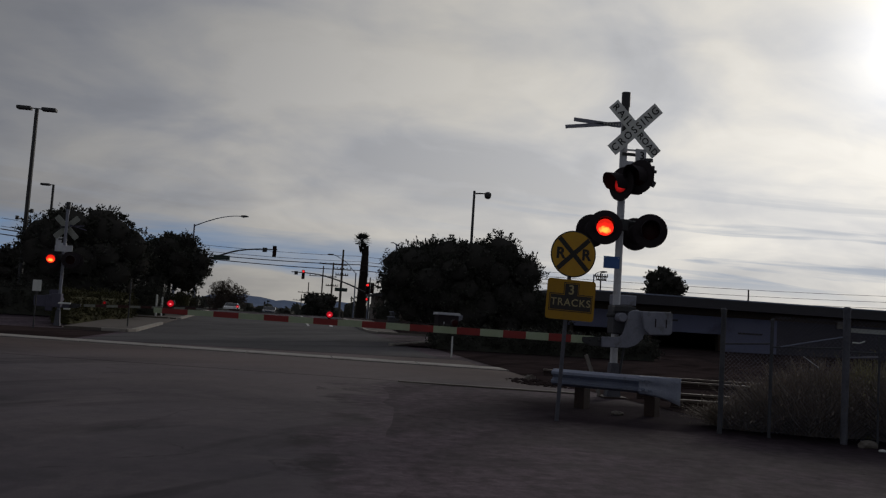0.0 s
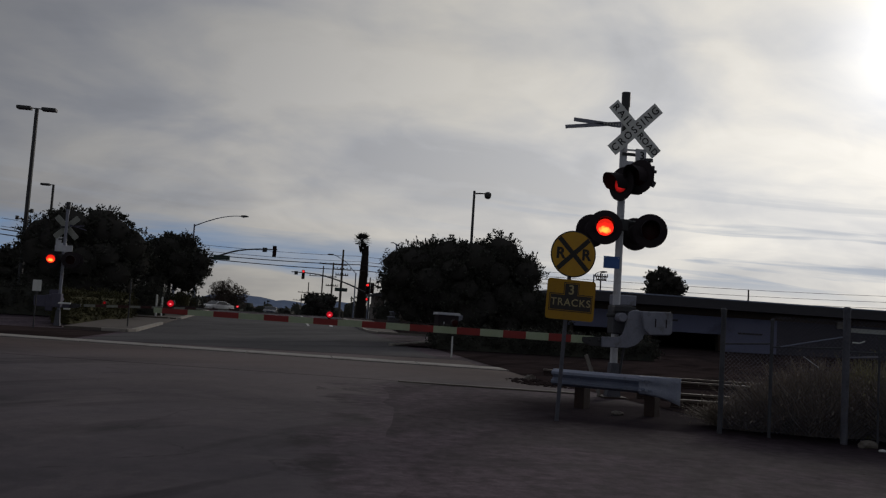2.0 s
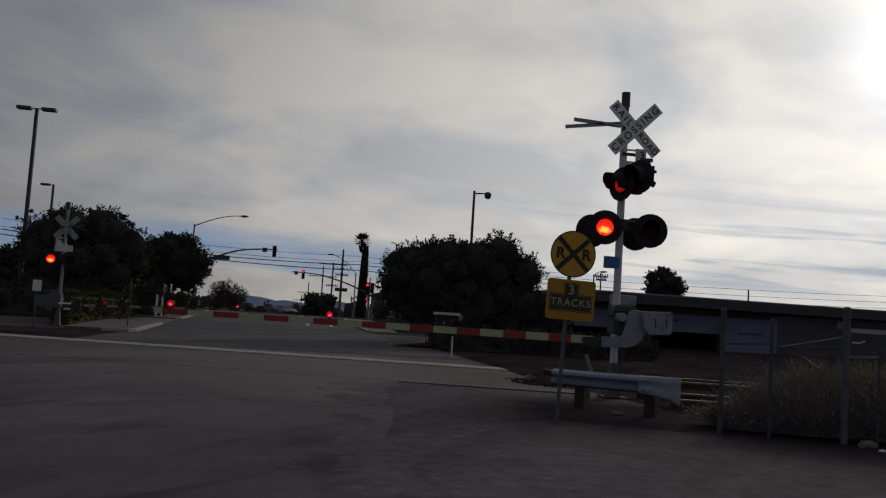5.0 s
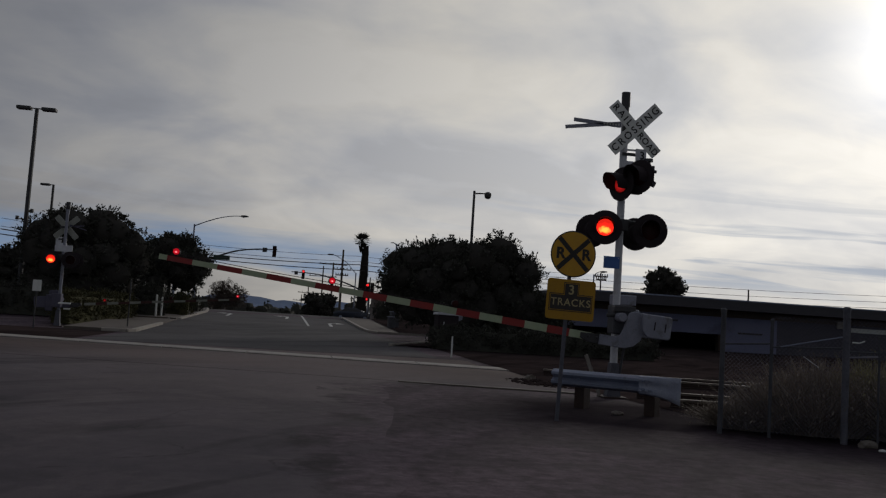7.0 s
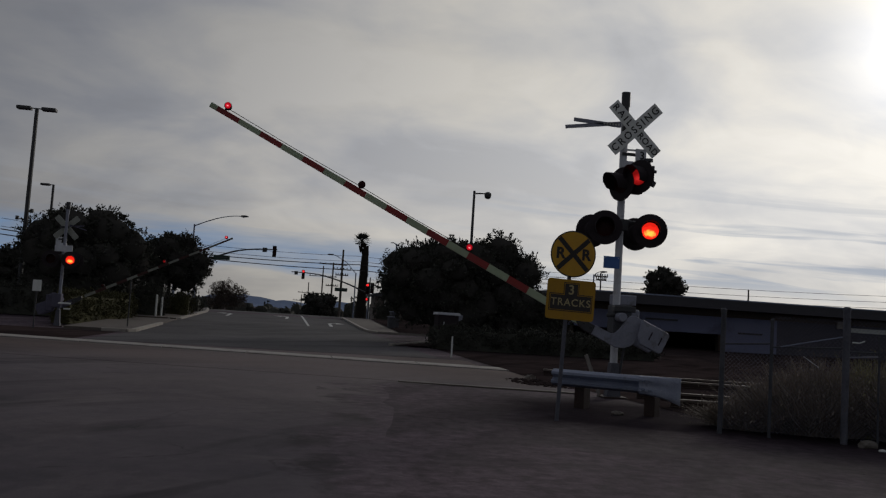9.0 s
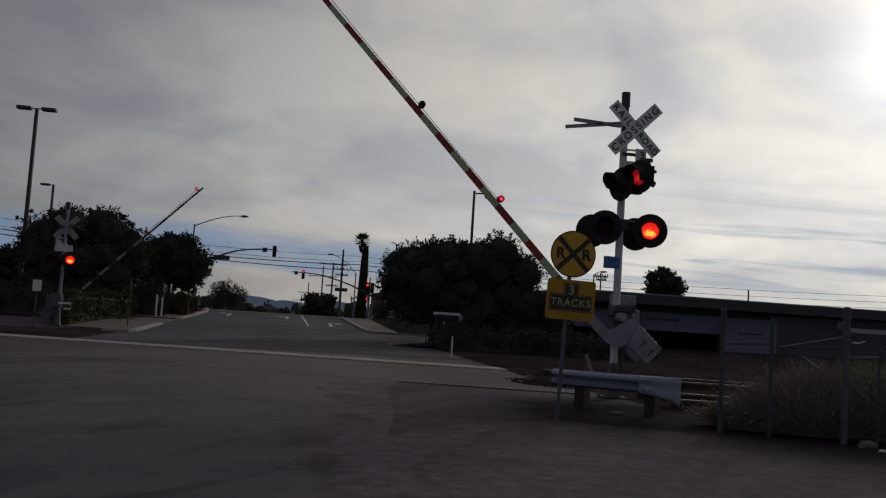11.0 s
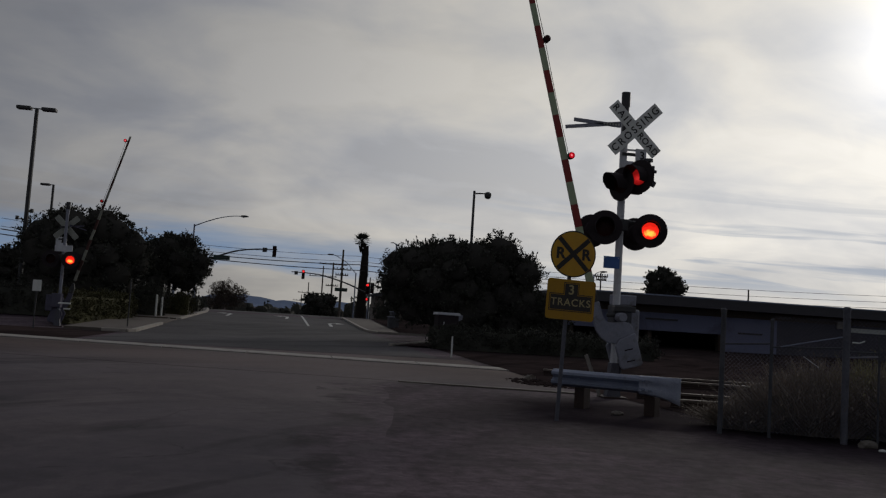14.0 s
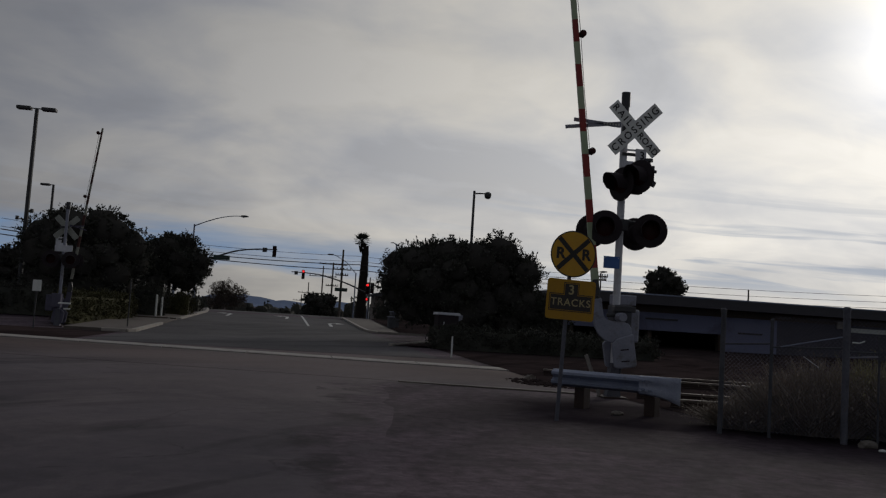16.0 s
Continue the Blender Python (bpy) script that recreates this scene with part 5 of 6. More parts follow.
# ---- palm ----
PALM_BARK = mat("dark_palm_thatch", (0.015, 0.013, 0.011), (0.032, 0.027, 0.022), 0.95, scale=5, spec=0.1)


def make_palm(at, h):
    rng = random.Random(5)
    t = thing("palm_tree", "tall fan palm with a shaggy dark trunk", "palm tree", pose(*at))
    bm = bmesh.new()
    tube(bm, [(0.20, 0, -0.2), (0.24, 0, h * 0.35), (0.29, 0, h * 0.7), (0.34, 0, h * 0.86)], 0.68, 10, 0.34)
    tube(bm, [(0.36, 0, h * 0.80), (0.12, 0, h * 0.87), (-0.18, 0, h * 0.91)], 0.26, 8, 0.16)
    part("trunk", bm, PALM_BARK, t, "thick shaggy trunk", smooth=True)
    bm = bmesh.new()
    for i in range(420):
        z = rng.uniform(0.3, h * 0.84)
        a = rng.uniform(0, 2 * math.pi)
        r = 0.66 - 0.40 * z / h
        c = Vector((0.32 + math.cos(a) * r, math.sin(a) * r, z))
        d = Vector((math.cos(a) * 0.16, math.sin(a) * 0.16, -0.5))
        s = Vector((-math.sin(a), math.cos(a), 0)) * 0.07
        bm.faces.new([bm.verts.new(c + s), bm.verts.new(c - s), bm.verts.new(c + d)])
    tagged(part("dead_skirt", bm, PALM_BARK, t, "hanging dry fronds on the trunk"), kind="stuff")
    top = Vector((-0.20, 0, h * 0.912))
    for i in range(34):
        a = 2.399 * i
        el = math.asin(max(-1.0, min(1.0, -0.45 + 1.42 * (i + 0.5) / 34)))
        d = Vector((math.cos(a) * math.cos(el), math.sin(a) * math.cos(el), math.sin(el)))
        bm = bmesh.new()
        tip = top + d * rng.uniform(0.5, 0.72)
        tube(bm, [top, tip], 0.022, 4, 0.012)
        side = d.cross(Vector((0, 0, 1)))
        side = side.normalized() if side.length > 0.1 else Vector((1, 0, 0))
        upv = side.cross(d)
        for j in range(13):
            b = radians(-78 + 13 * j)
            e = (d * math.cos(b) + side * math.sin(b) + upv * 0.06 + Vector((0, 0, -0.10))).normalized() * (0.34 + 0.34 * math.cos(b)) * rng.uniform(0.85, 1.1)
            w = (side * math.cos(b) - d * math.sin(b)) * 0.085
            bm.faces.new([bm.verts.new(tip + w), bm.verts.new(tip - w), bm.verts.new(tip + e)])
        part("frond", bm, LEAF, t)
    bm = bmesh.new()
    for i in range(90):
        f = rng.random()
        c = top + Vector((rng.uniform(-0.55, 0.45) * (1 - 0.6 * f), rng.uniform(-0.3, 0.3), -0.1 - 1.0 * f))
        s = Vector((rng.uniform(0.04, 0.08), rng.uniform(-0.05, 0.05), 0))
        bm.faces.new([bm.verts.new(c + s), bm.verts.new(c - s), bm.verts.new(c + Vector((0.10, 0, -0.50)))])
    tagged(part("dead_skirt", bm, PALM_BARK, t, "hanging dry fronds below the crown"), kind="stuff")


make_palm((7.15, 108, 0.4), 10.4)


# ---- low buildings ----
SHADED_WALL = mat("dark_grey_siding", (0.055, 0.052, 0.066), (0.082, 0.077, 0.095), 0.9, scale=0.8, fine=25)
def make_low_building():
    """Long flat-roofed building: dark fascia, pale wall band, shadowed openings between piers below."""
    t = thing("low_building", "long low building with dark flat roof and pale wall", "building", pose(14.2, 45.6, 0, 0, 0, 3.0))
    L, D = 46.0, 12.0
    bm = bmesh.new()
    box(bm, (L / 2, D / 2 - 0.6, 2.86), (L + 0.8, D + 1.4, 0.52))
    part("roof", bm, ROOFING, t, "dark flat roof with deep fascia")
    bm = bmesh.new()
    box(bm, (L / 2, -1.30, 3.14), (L + 0.9, 0.05, 0.07))
    part("roof_flashing", bm, GALV, t, "pale metal roof edge")
    bm = bmesh.new()
    box(bm, (4.6, 0.1, 1.72), (9.2, 0.2, 0.98))
    part("wall_band", bm, STUCCO, t, "pale grey-blue stucco wall band over a loading bay")
    bm = bmesh.new()
    box(bm, (10.95, 0.1, 1.16), (3.3, 0.24, 2.10))
    part("wall_panel", bm, STUCCO, t, "grey-blue stucco wall panel")
    bm = bmesh.new()
    box(bm, (L / 2, 0.1, 2.41), (L, 0.16, 0.38))
    part("soffit_beam", bm, BROWN_WALL, t, "brown beam under the eaves")
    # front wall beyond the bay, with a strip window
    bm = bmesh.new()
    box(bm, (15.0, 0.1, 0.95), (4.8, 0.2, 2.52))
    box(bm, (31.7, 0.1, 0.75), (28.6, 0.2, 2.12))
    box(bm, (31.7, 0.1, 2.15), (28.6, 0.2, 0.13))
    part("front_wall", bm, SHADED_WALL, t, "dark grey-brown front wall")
    for i in range(7):
        bm = bmesh.new()
        box(bm, (18.9 + i * 3.9, 0.14, 1.95), (3.6, 0.05, 0.26))
        strip = part("window", bm, WHITE_SHEET, t, "narrow pale strip window")
        bm = bmesh.new()
        for x in (16.98, 20.72):
            box(bm, (x + i * 3.9, 0.1, 1.95), (0.14, 0.16, 0.27))
        part("frame", bm, DARK_STEEL, strip)
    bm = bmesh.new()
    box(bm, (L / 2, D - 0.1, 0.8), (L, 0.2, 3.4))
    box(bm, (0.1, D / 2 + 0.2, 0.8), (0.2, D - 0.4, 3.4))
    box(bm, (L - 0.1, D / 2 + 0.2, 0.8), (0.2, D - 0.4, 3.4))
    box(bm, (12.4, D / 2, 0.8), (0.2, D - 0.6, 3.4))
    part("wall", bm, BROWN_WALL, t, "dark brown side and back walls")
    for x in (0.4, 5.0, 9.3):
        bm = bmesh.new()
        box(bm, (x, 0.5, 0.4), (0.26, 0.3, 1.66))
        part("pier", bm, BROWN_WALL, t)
    for x, w in ((5.5, 1.9), (10.9, 1.5)):
        bm = bmesh.new()
        box(bm, (x, -0.04, 1.86 if x < 8 else 1.36), (w, 0.08, 0.10))
        part("vent_strip", bm, DARK_STEEL, t, "dark narrow vent strip")
    bm = bmesh.new()
    box(bm, (16.7, -0.05, 2.19), (0.56, 0.1, 0.40))
    part("wall_sign", bm, CONCRETE, t, "small pale wall sign")


make_low_building()


HOUSE_WALL = mat("dim_tan_stucco", (0.12, 0.10, 0.088), (0.17, 0.145, 0.125), 0.9, scale=0.8, fine=25)


def make_house():
    t = thing("house", "small tan house in the shade of trees", "house", pose(6.2, 68, gz(66)))
    bm = bmesh.new()
    box(bm, (2.5, 2, 1.0), (6.0, 4.0, 2.0))
    part("wall", bm, HOUSE_WALL, t, "dim tan wall")
    bm = bmesh.new()
    prism(bm, [(-0.9, 1.95), (2.5, 2.75), (5.9, 1.95), (5.9, 1.82), (-0.9, 1.82)], -0.6, 4.6)
    part("roof", bm, ROOFING, t, "low dark roof")
    for x in (0.8, 3.2):
        w = bmesh.new()
        box(w, (x, -0.02, 1.15), (1.0, 0.06, 0.8))
        win = part("window", w, GLASS_DARK, t, "dark window")
        w = bmesh.new()
        for a, b, c, d in ((x, 1.58, 1.1, 0.06), (x, 0.72, 1.1, 0.06), (x - 0.53, 1.15, 0.06, 0.8), (x + 0.53, 1.15, 0.06, 0.8)):
            box(w, (a, -0.05, b), (c, 0.06, d))
        part("frame", w, WHITE_SHEET, win)


make_house()


# ---- hills ----
def make_hills(y, base, height, x0, x1, seed, name):
    bm = bmesh.new()
    n = 160
    lo, hi, back = [], [], []
    for i in range(n + 1):
        x = x0 + (x1 - x0) * i / n
        p = x / (y * 0.05)
        z = base + height * (0.55 + 0.5 * noise.noise((p, seed, 0)) + 0.22 * noise.noise((p * 3.1, seed, 2)) + 0.08 * noise.noise((p * 9, seed, 5)))
        lo.append(bm.verts.new((x, y - 150, base - 60)))
        hi.append(bm.verts.new((x, y, z)))
        back.append(bm.verts.new((x, y + 400, base - 60)))
    for i in range(n):
        bm.faces.new((lo[i], lo[i + 1], hi[i + 1], hi[i]))
        bm.faces.new((hi[i], hi[i + 1], back[i + 1], back[i]))
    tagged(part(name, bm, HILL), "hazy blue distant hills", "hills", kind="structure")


make_hills(3600, -8, 60, -2600, 2600, 3.3, "backdrop_hills")
make_hills(2600, -8, 22, -2200, 2200, 7.7, "backdrop_hills_2")


# ---- distant tree line, hedges and brush ----
def tree_line():
    rng = random.Random(9)
    bm = bmesh.new()
    blobs = []
    for i in range(46):
        x = -42 + i * 2.3 + rng.uniform(-0.8, 0.8)
        if -9.5 < x < 3.5:
            h = rng.uniform(1.9, 3.0)
        else:
            h = rng.uniform(2.4, 4.2)
        blobs.append((x, 215 + rng.uniform(-12, 12), -1.3 + h * 0.4, 2.2, 2.2, h))
    for b in blobs:
        vs = bmesh.ops.create_icosphere(bm, subdivisions=2, radius=1.0)["verts"]
        for v in vs:
            d = v.co.normalized()
            k = 0.8 + 0.3 * noise.noise(d * 3 + Vector(b[:3]))
            v.co = Vector((b[0] + d.x * b[3] * k, b[1] + d.y * b[4] * k, b[2] + d.z * b[5] * k))
    leaves(bm, rng, blobs, 9000, 0.3)
    tagged(part("far_woods", bm, LEAF), "dark line of distant trees", "woods", kind="stuff")


tree_line()


def hedge(at, w, d, h, seed, label, turn=0):
    rng = random.Random(seed)
    t = thing("hedge", label, "hedge", pose(*at, 0, 0, turn), "hedges")
    bm = bmesh.new()
    n = int(w / 0.5)
    blobs = [(-w / 2 + w * (i + 0.5) / n, rng.uniform(-0.1, 0.1), h * 0.5, 0.42, d * 0.5, h * 0.52 * rng.uniform(0.93, 1.05)) for i in range(n)]
    box(bm, (0, 0, h * 0.42), (w - 0.3, d * 0.6, h * 0.8))
    leaves(bm, rng, blobs, int(2600 * w), 0.05, 0.7, 0.12)
    part("foliage", bm, LEAF_DRY if seed % 2 else LEAF, t, "clipped leafy hedge")
    bm = bmesh.new()
    for b in blobs:
        tube(bm, [(b[0], 0, -0.05), (b[0] + rng.uniform(-0.1, 0.1), 0, h * 0.5), (b[0] + rng.uniform(-0.15, 0.15), rng.uniform(-0.1, 0.1), h * 0.85)], 0.03, 5, 0.01)
    part("woody_stem", bm, BARK, t, "brown woody stems")


hedge((-8.6, 39.6, 0.05), 8.4, 1.1, 1.32, 21, "clipped olive-green hedge beside the pavement", 84)
hedge((-6.65, 50, gz(50)), 1.5, 1.0, 1.25, 43, "brownish hedge under the street tree")
hedge((-8.5, 47.5, gz(46)), 3.2, 1.2, 1.9, 40, "tall dark hedge under the street tree")
hedge((-8.0, 46.6, gz(46)), 2.0, 1.2, 1.35, 22, "dark clipped hedge by white posts")
hedge((-12.5, 41.0, gz(41)), 4.6, 1.2, 1.4, 24, "dark hedge behind the far signal")
hedge((-7.0, 58, gz(58)), 1.6, 3.0, 0.9, 26, "dark hedge along the street")
hedge((9.6, 33.5, 0), 9.0, 1.6, 0.9, 28, "dark low shrubs below the trees")
hedge((-19.0, 42.0, gz(42)), 8.5, 1.4, 1.5, 30, "dark shrubs beyond the tracks")
hedge((6.2, 64, gz(64)), 1.6, 1.2, 1.3, 32, "dark round shrub in front of a house")

for px_, py_, ht in ((-7.08, 45.6, 1.12), (-6.90, 46.2, 1.0)):
    p = thing("marker_post", "white marker post by a hedge", "post", pose(px_, py_, gz(py_)), "white posts")
    bm = bmesh.new()
    rod(bm, (0, 0, -0.05), (0, 0, ht), 0.05, seg=10)
    rod(bm, (0, 0, ht - 0.02), (0, 0, ht + 0.05), 0.055, 0.03, 10)
    part("post", bm, WHITE_SHEET, p)
p = thing("delineator", "thin white delineator post beside the tracks", "post", pose(4.82, 27.4, 0), "white posts")
bm = bmesh.new()
box(bm, (0, 0, 0.3), (0.05, 0.03, 0.70))
part("post", bevelled(bm, 0.005), WHITE_SHEET, p)
p = thing("sign_pole", "thin dark sign pole on the pavement", "post", pose(-6.35, 34.6, 0.14))
bm = bmesh.new()
rod(bm, (0, 0, 0), (0, 0, 1.75), 0.025)
part("pole", bm, DARK_STEEL, p)
p = thing("white_sign", "small white notice on a post", "sign", pose(-8.85, 31.6, 0))
bm = bmesh.new()
rod(bm, (0, 0.02, 0), (0, 0.02, 1.5), 0.022)
part("post", bm, DARK_STEEL, p)
bm = bmesh.new()
box(bm, (0, 0, 1.44), (0.28, 0.01, 0.38))
part("board", bm, WHITE_SHEET, p, "blank white board")
p = thing("yellow_marker", "short leaning pale wooden stake", "stake", pose(5.42, 15.2, 0))
bm = bmesh.new()
box(bm, (0, 0, 0.38), (0.06, 0.03, 0.82), pose(0, 0, 0, 0, -22, 0))
part("stake", bm, CONCRETE, p)


# ---- chain-link fence and brush by the street ----
def make_fence():
    t = thing("fence", "chain-link fence with steel posts and dry brush", "fence", pose(0, 0, 0))
    pts = [(5.37, 10.55), (5.92, 10.33), (6.73, 10.0), (8.6, 9.4), (10.6, 8.8)]
    H = 1.62
    for i, (x, y) in enumerate(pts + [(7.10, 9.88)]):
        top, r = ((1.54, 0.032), (1.44, 0.022), (1.64, 0.043), (1.62, 0.038), (1.62, 0.038), (1.30, 0.014))[i]
        bm = bmesh.new()
        rod(bm, (x, y, -0.1), (x, y, top), r, seg=12)
        rod(bm, (x, y, top), (x, y, top + 0.03), r * 1.25, r * 1.2, 12)
        rod(bm, (x, y, top + 0.03), (x, y, top + 0.05), r * 1.2, r * 0.5, 12)
        part("post", bm, POST_GALV if i == 2 else OLD_GALV, t, "galvanised fence post", smooth=True)
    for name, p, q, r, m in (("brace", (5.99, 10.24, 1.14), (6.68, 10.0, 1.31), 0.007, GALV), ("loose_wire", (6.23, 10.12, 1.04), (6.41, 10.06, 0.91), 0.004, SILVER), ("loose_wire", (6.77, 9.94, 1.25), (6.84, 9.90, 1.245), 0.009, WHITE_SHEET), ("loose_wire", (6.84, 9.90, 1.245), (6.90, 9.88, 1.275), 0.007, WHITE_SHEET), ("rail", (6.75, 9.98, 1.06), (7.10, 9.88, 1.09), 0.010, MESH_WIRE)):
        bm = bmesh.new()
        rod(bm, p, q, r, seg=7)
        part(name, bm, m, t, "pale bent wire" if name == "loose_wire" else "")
    for (x0, y0), (x1, y1) in zip(pts, pts[1:]):
        a, b = Vector((x0, y0, 0)), Vector((x1, y1, 0))
        d = b - a
        L = d.length
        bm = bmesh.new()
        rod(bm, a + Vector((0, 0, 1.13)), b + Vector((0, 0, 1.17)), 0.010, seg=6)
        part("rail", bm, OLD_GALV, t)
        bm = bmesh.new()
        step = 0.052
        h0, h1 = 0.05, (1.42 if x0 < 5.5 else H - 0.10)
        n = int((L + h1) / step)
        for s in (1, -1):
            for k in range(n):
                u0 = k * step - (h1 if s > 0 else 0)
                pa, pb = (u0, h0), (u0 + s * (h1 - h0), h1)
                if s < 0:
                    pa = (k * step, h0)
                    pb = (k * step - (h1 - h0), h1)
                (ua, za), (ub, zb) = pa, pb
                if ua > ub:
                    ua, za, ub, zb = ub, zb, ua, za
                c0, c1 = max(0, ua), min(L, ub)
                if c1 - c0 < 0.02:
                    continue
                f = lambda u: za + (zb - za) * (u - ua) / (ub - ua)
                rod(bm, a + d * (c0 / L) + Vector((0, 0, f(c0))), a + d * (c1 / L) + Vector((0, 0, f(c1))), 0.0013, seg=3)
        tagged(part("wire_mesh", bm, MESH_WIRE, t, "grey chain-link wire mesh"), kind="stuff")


make_fence()


def brush(at, rx, ry, h, n, seed, label, m):
    """A tangle of thin dry stalks and small leaves."""
    rng = random.Random(seed)
    t = thing("brush", label, "bush", pose(*at), "dry brush")
    bm = bmesh.new()
    lf = bmesh.new()
    for _ in range(n):
        a = rng.uniform(0, 2 * math.pi)
        r = math.sqrt(rng.random())
        b = Vector((math.cos(a) * rx * r * 0.7, math.sin(a) * ry * r * 0.7, 0))
        lean = Vector((b.x * 0.6 + rng.gauss(0, 0.22), b.y * 0.6 + rng.gauss(0, 0.22), h * rng.uniform(0.45, 1.05) * (1.1 - 0.5 * r)))
        s = Vector((rng.gauss(0, 1), rng.gauss(0, 1), 0)).normalized() * rng.uniform(0.004, 0.012)
        mid = b + lean * 0.55
        tip = b + lean + Vector((rng.gauss(0, 0.06), rng.gauss(0, 0.06), rng.uniform(-0.1, 0.02)))
        v = [bm.verts.new(p) for p in (b - s, b + s, mid + s, mid - s, tip)]
        bm.faces.new(v[:4])
        bm.faces.new((v[3], v[2], v[4]))
        if rng.random() < 0.8:
            c = mid.lerp(tip, rng.random())
            e = Vector((rng.gauss(0, 1), rng.gauss(0, 1), rng.gauss(0, 1))).normalized() * 0.035
            g = e.cross(Vector((0.3, 0.2, 1))).normalized() * 0.010
            lf.faces.new([lf.verts.new(c + e), lf.verts.new(c + g), lf.verts.new(c - e), lf.verts.new(c - g)])
    tagged(part("leaf_litter", lf, m, t, "small dry leaves"), kind="stuff")
    tagged(part("stalk_tangle", bm, m, t, "tangle of dry stalks"), kind="stuff")


brush((7.0, 11.0, 0), 1.0, 0.7, 1.05, 5600, 41, "dry brown brush behind the fence", DRY_BRUSH)
brush((8.3, 10.4, 0), 1.1, 0.8, 1.25, 6500, 42, "dry tan brush behind the fence", DRY_BRUSH)
brush((9.1, 11.2, 0), 0.7, 0.6, 1.35, 3600, 48, "yellow-green dry brush behind the fence", GREEN_BRUSH)
brush((6.1, 11.2, 0), 0.6, 0.5, 0.5, 2200, 43, "low dry brush by the fence post", DRY_BRUSH)
brush((8.2, 12.2, 0), 0.8, 0.8, 0.7, 3000, 46, "dry weeds beside the tracks", DRY_BRUSH)
brush((7.75, 10.9, 0), 0.6, 0.5, 1.15, 3200, 49, "yellow-green dry brush by the tall fence post", GREEN_BRUSH)


# ---- litter and stones ----
def stones():
    rng = random.Random(77)
    bm = bmesh.new()
    for _ in range(120):
        x, y = rng.uniform(1.2, 9.0), rng.uniform(6.2, 15.5)
        if x < 1.6 + 0.1 * (y - 6):
            continue
        r = rng.uniform(0.005, 0.016)
        vs = bmesh.ops.create_icosphere(bm, subdivisions=1, radius=r)["verts"]
        for v in vs:
            v.co = Vector((v.co.x * rng.uniform(0.8, 1.4), v.co.y, v.co.z * 0.6)) + Vector((x, y, -0.012))
    tagged(part("gravel", bm, BALLAST), "scattered small stones on the dirt", "gravel", kind="stuff")


def rubble():
    """A low heap of broken stones at the end of the apron."""
    rng = random.Random(31)
    bm = bmesh.new()
    for _ in range(150):
        a, q = rng.uniform(0, 2 * math.pi), math.sqrt(rng.random())
        r = rng.uniform(0.02, 0.07) * (1.2 - 0.5 * q)
        c = Vector((5.0 + 0.62 * q * math.cos(a), 17.7 + 1.0 * q * math.sin(a) - 0.25 * q * math.cos(a), 0.05 * (1 - q)))
        k = rng.uniform(0.8, 1.5)
        for v in bmesh.ops.create_icosphere(bm, subdivisions=1, radius=r)["verts"]:
            v.co = Vector((v.co.x * k, v.co.y, v.co.z * 0.7)) * rng.uniform(0.85, 1.1) + c
    tagged(part("rubble", bm, BALLAST), "low heap of dark broken stones", "rubble", kind="stuff")


stones()
rubble()
for lx, ly, sx, sy, sz, lab in ((6.88, 9.75, 0.11, 0.08, 0.06, "crumpled pale plastic litter by the fence"), (6.86, 9.45, 0.05, 0.03, 0.02, "small white paper scrap"), (4.92, 18.2, 0.12, 0.07, 0.09, "pale litter on the broken stones"), (4.62, 12.2, 0.09, 0.06, 0.04, "small white litter below the guardrail")):
    rng = random.Random(int(lx * 100))
    p = thing("litter", lab, "litter", pose(lx, ly, -0.01), "litter")
    bm = bmesh.new()
    vs = bmesh.ops.create_icosphere(bm, subdivisions=2, radius=1.0)["verts"]
    for v in vs:
        k = 0.75 + 0.5 * rng.random()
        v.co = Vector((v.co.x * sx * k, v.co.y * sy * k, max(0, v.co.z * k + 0.7) * sz))
    part("scrap", bm, CONCRETE_DARK if sx > 0.08 else WHITE_SHEET, p)


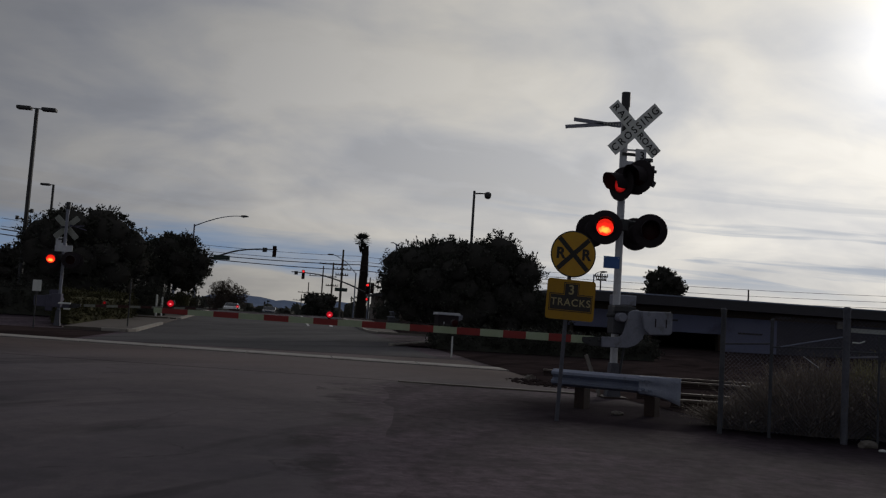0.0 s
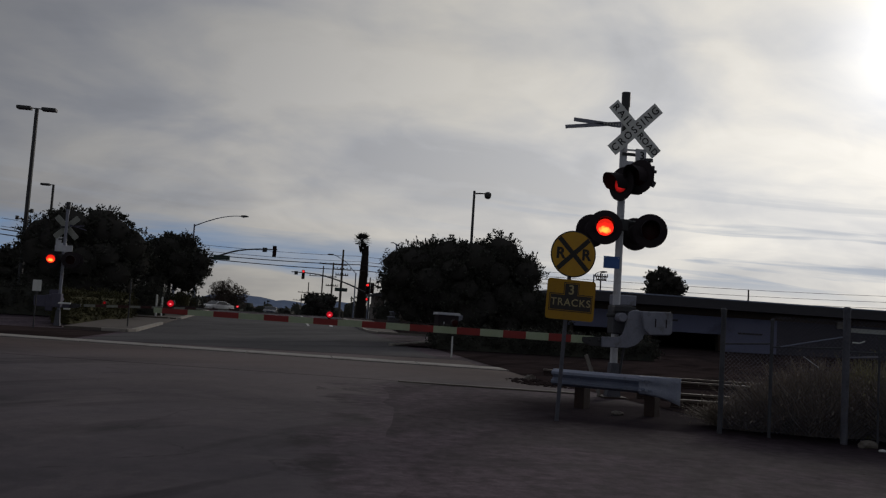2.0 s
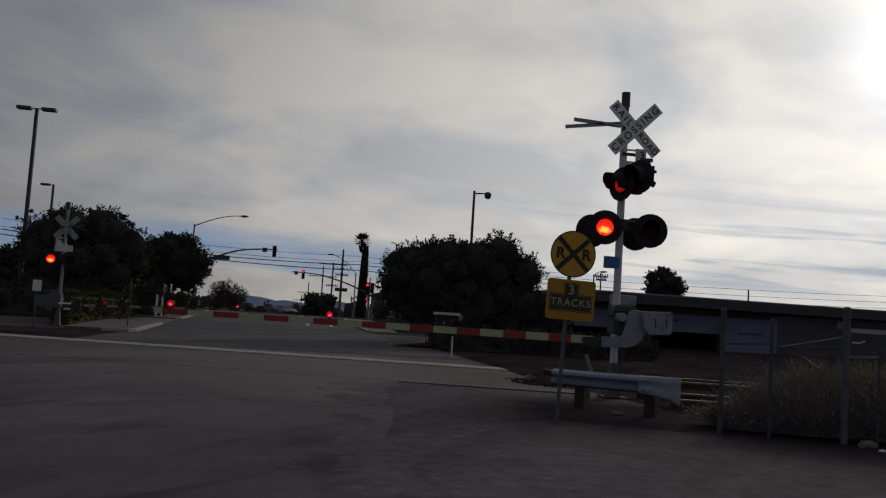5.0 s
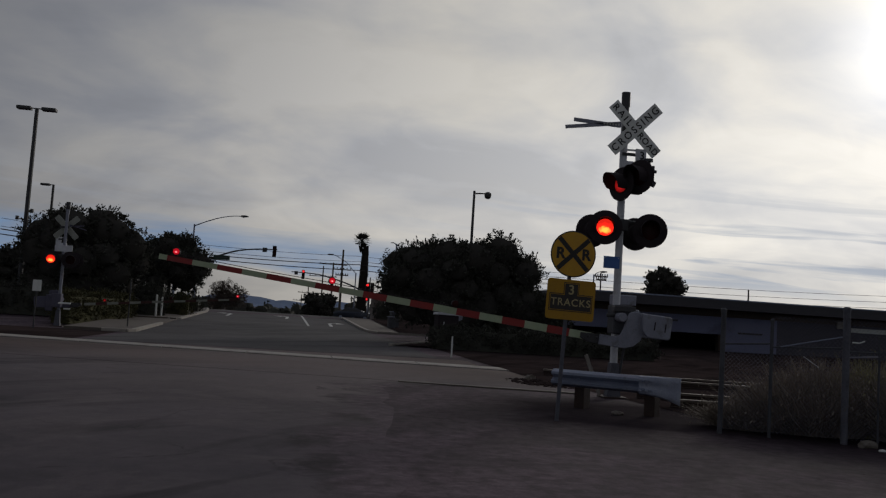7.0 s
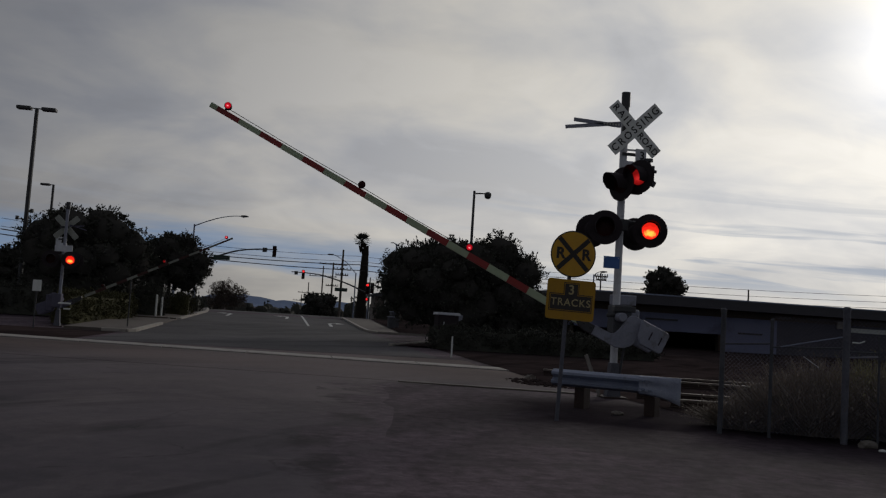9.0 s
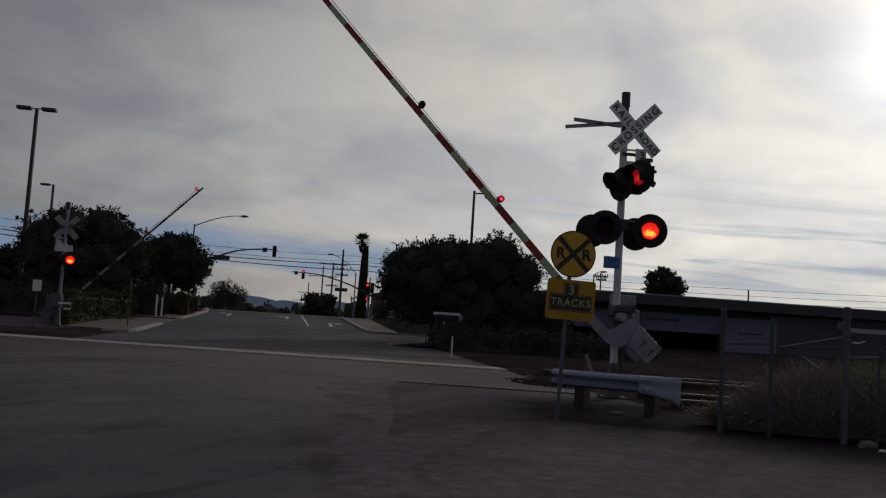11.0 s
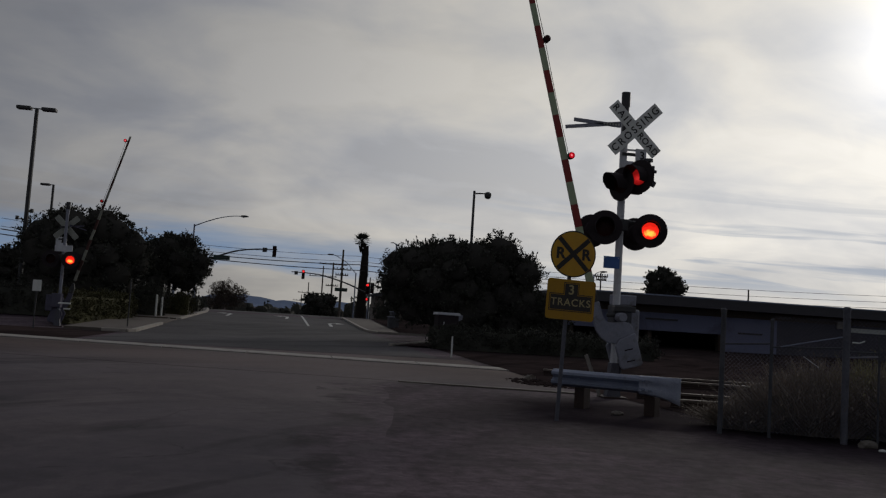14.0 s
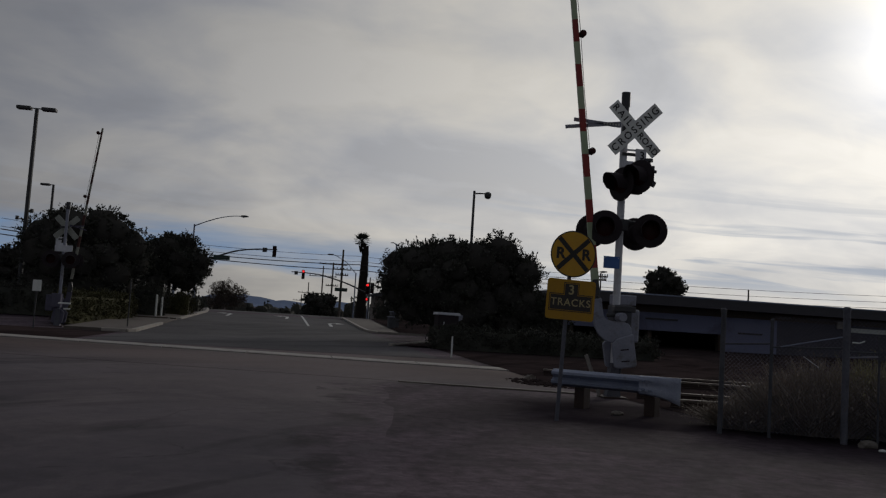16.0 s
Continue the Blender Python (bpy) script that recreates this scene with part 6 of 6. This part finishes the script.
# ---- vehicles ----
def make_car(label, paint, at, van=False):
    """A saloon or van: body, cabin glass, four wheels, lamps. It faces +x."""
    t = thing("car", label, "car", at, "vehicles")
    if van:
        side = [(-2.2, 0.35), (-2.25, 1.0), (-2.15, 1.75), (-1.8, 1.85), (0.6, 1.82), (1.25, 1.15), (2.1, 1.02), (2.25, 0.75), (2.2, 0.35)]
        glass = [(-2.0, 1.18), (-1.95, 1.70), (0.5, 1.70), (1.05, 1.18)]
    else:
        side = [(-2.25, 0.35), (-2.3, 0.80), (-2.15, 0.98), (-1.5, 1.02), (-0.85, 1.42), (0.35, 1.44), (1.05, 1.02), (2.05, 0.88), (2.3, 0.70), (2.25, 0.35)]
        glass = [(-1.35, 1.03), (-0.82, 1.38), (0.33, 1.40), (0.92, 1.03)]
    bm = bmesh.new()
    prism(bm, side, -0.86, 0.86)
    for v in bm.verts:
        if v.co.z > 1.1:
            v.co.y *= 0.82
    part("body", bevelled(bm, 0.05), paint, t, "glossy painted body", smooth=True)
    for s in (-1, 1):
        bm = bmesh.new()
        prism(bm, glass, s * 0.80, s * 0.875)
        for v in bm.verts:
            if v.co.z > 1.3:
                v.co.y *= 0.86
        part("side_window", bm, GLASS_DARK, t, "dark side glass")
    bm = bmesh.new()
    x0, z0, x1, z1 = (1.22, 1.20, 0.62, 1.76) if van else (1.05, 1.04, 0.40, 1.41)
    q = [bm.verts.new((x + dx, y * k, z + 0.012)) for x, z, k in ((x0, z0, 0.78), (x1, z1, 0.66)) for dx in (0.03, 0.05) for y in (-1, 1)]
    bmesh.ops.convex_hull(bm, input=q)
    part("windscreen", bm, GLASS_DARK, t, "dark windscreen")
    for x in (-1.42, 1.42):
        for y in (-0.80, 0.80):
            bm = bmesh.new()
            rod(bm, (x, y - 0.1, 0.32), (x, y + 0.1, 0.32), 0.32, seg=18)
            w = part("wheel", bm, TYRE, t, "black tyre", smooth=True)
            bm = bmesh.new()
            yy = y + (0.105 if y > 0 else -0.105)
            rod(bm, (x, yy - 0.01, 0.32), (x, yy + 0.01, 0.32), 0.2, seg=14)
            part("rim", bm, GALV, w)
    for y in (-0.62, 0.62):
        bm = bmesh.new()
        box(bm, (2.22, y, 0.72), (0.12, 0.34, 0.14))
        part("headlight", bevelled(bm, 0.02), LAMP_GLASS, t, "headlight")
        bm = bmesh.new()
        box(bm, (-2.27, y, 0.80), (0.06, 0.32, 0.14))
        part("tail_light", bm, LENS, t, "red tail light")
    return t


for ux, uy, uh, un in ((5.25, 49.0, 0.85, "dull blue-grey utility box under the trees"), (4.95, 47.6, 0.6, "small pale utility box under the trees")):
    ub = thing("utility_box", un, "utility box", pose(ux, uy, gz(uy) + 0.11, 0, 0, 12), "utility boxes")
    bm = bmesh.new()
    box(bm, (0, 0, uh / 2), (0.5 * uh + 0.05, 0.35, uh))
    part("body", bevelled(bm, 0.02), OLD_GALV, ub)
    bm = bmesh.new()
    box(bm, (0, 0, uh + 0.02), (0.5 * uh + 0.1, 0.4, 0.04))
    part("lid", bevelled(bm, 0.01), GALV, ub, "paler flat lid")
cab = thing("signal_cabinet", "dark metal equipment cabinet with a pale lid", "cabinet", pose(5.75, 34.3, 0, 0, 0, 6))
bm = bmesh.new()
box(bm, (0, 0, 0.66), (0.84, 0.6, 1.32))
part("body", bevelled(bm, 0.02), BLACK, cab)
bm = bmesh.new()
prism(bm, [(-0.48, 1.32), (0.48, 1.32), (0.44, 1.42), (-0.44, 1.42)], -0.38, 0.36)
part("lid", bevelled(bm, 0.01), SILVER, cab, "pale sloping metal lid")
bm = bmesh.new()
box(bm, (-0.18, -0.31, 0.98), (0.05, 0.03, 0.14))
part("handle", bm, SILVER, cab, "pale handle")
bm = bmesh.new()
prism(bm, [(0.44, 1.08), (0.62, 1.18), (0.64, 1.34), (0.58, 1.36), (0.44, 1.26)], -0.1, 0.1)
part("side_bracket", bm, MECH, cab)
car_a = make_car("white saloon turning off the street", CAR_WHITE, pose(-8, 112, 0, 0, 0, -90))
car_b = make_car("dark blue saloon turning at the crossing street", CAR_DARK, pose(-3, 112, 0, 0, 0, -90))


def drive(car, rows):
    drives.append((car, [(t, pose(x, y, gz(y) + 0.02, 0, 0, a)) for t, x, y, a in rows]))


drive(car_a, [(0.0, -8.8, 118, -92), (1.0, -8.7, 115, -95), (1.5, -9.2, 113.5, -108), (2.0, -10.2, 112, -128), (2.5, -11.4, 111, -148), (3.1, -13.2, 110.2, -166), (4.0, -18.0, 109.4, -178), (6.0, -36, 109, -180), (8.0, -56, 109, -180), (16.0, -140, 109, -180)])
drive(car_b, [(0.0, -4.2, 126, -92), (3.0, -4.0, 124.5, -91), (4.2, -3.6, 120, -88), (5.0, -1.8, 110.5, -68), (5.7, 0.0, 107, -42), (6.3, 2.4, 105.0, -22), (6.8, 5.2, 103.4, -14), (7.3, 8.0, 102.2, -12), (7.7, 10.6, 101.6, -10), (8.5, 16.5, 101, -4), (10.0, 32, 101, 0), (16.0, 110, 101, 0)])


motions()
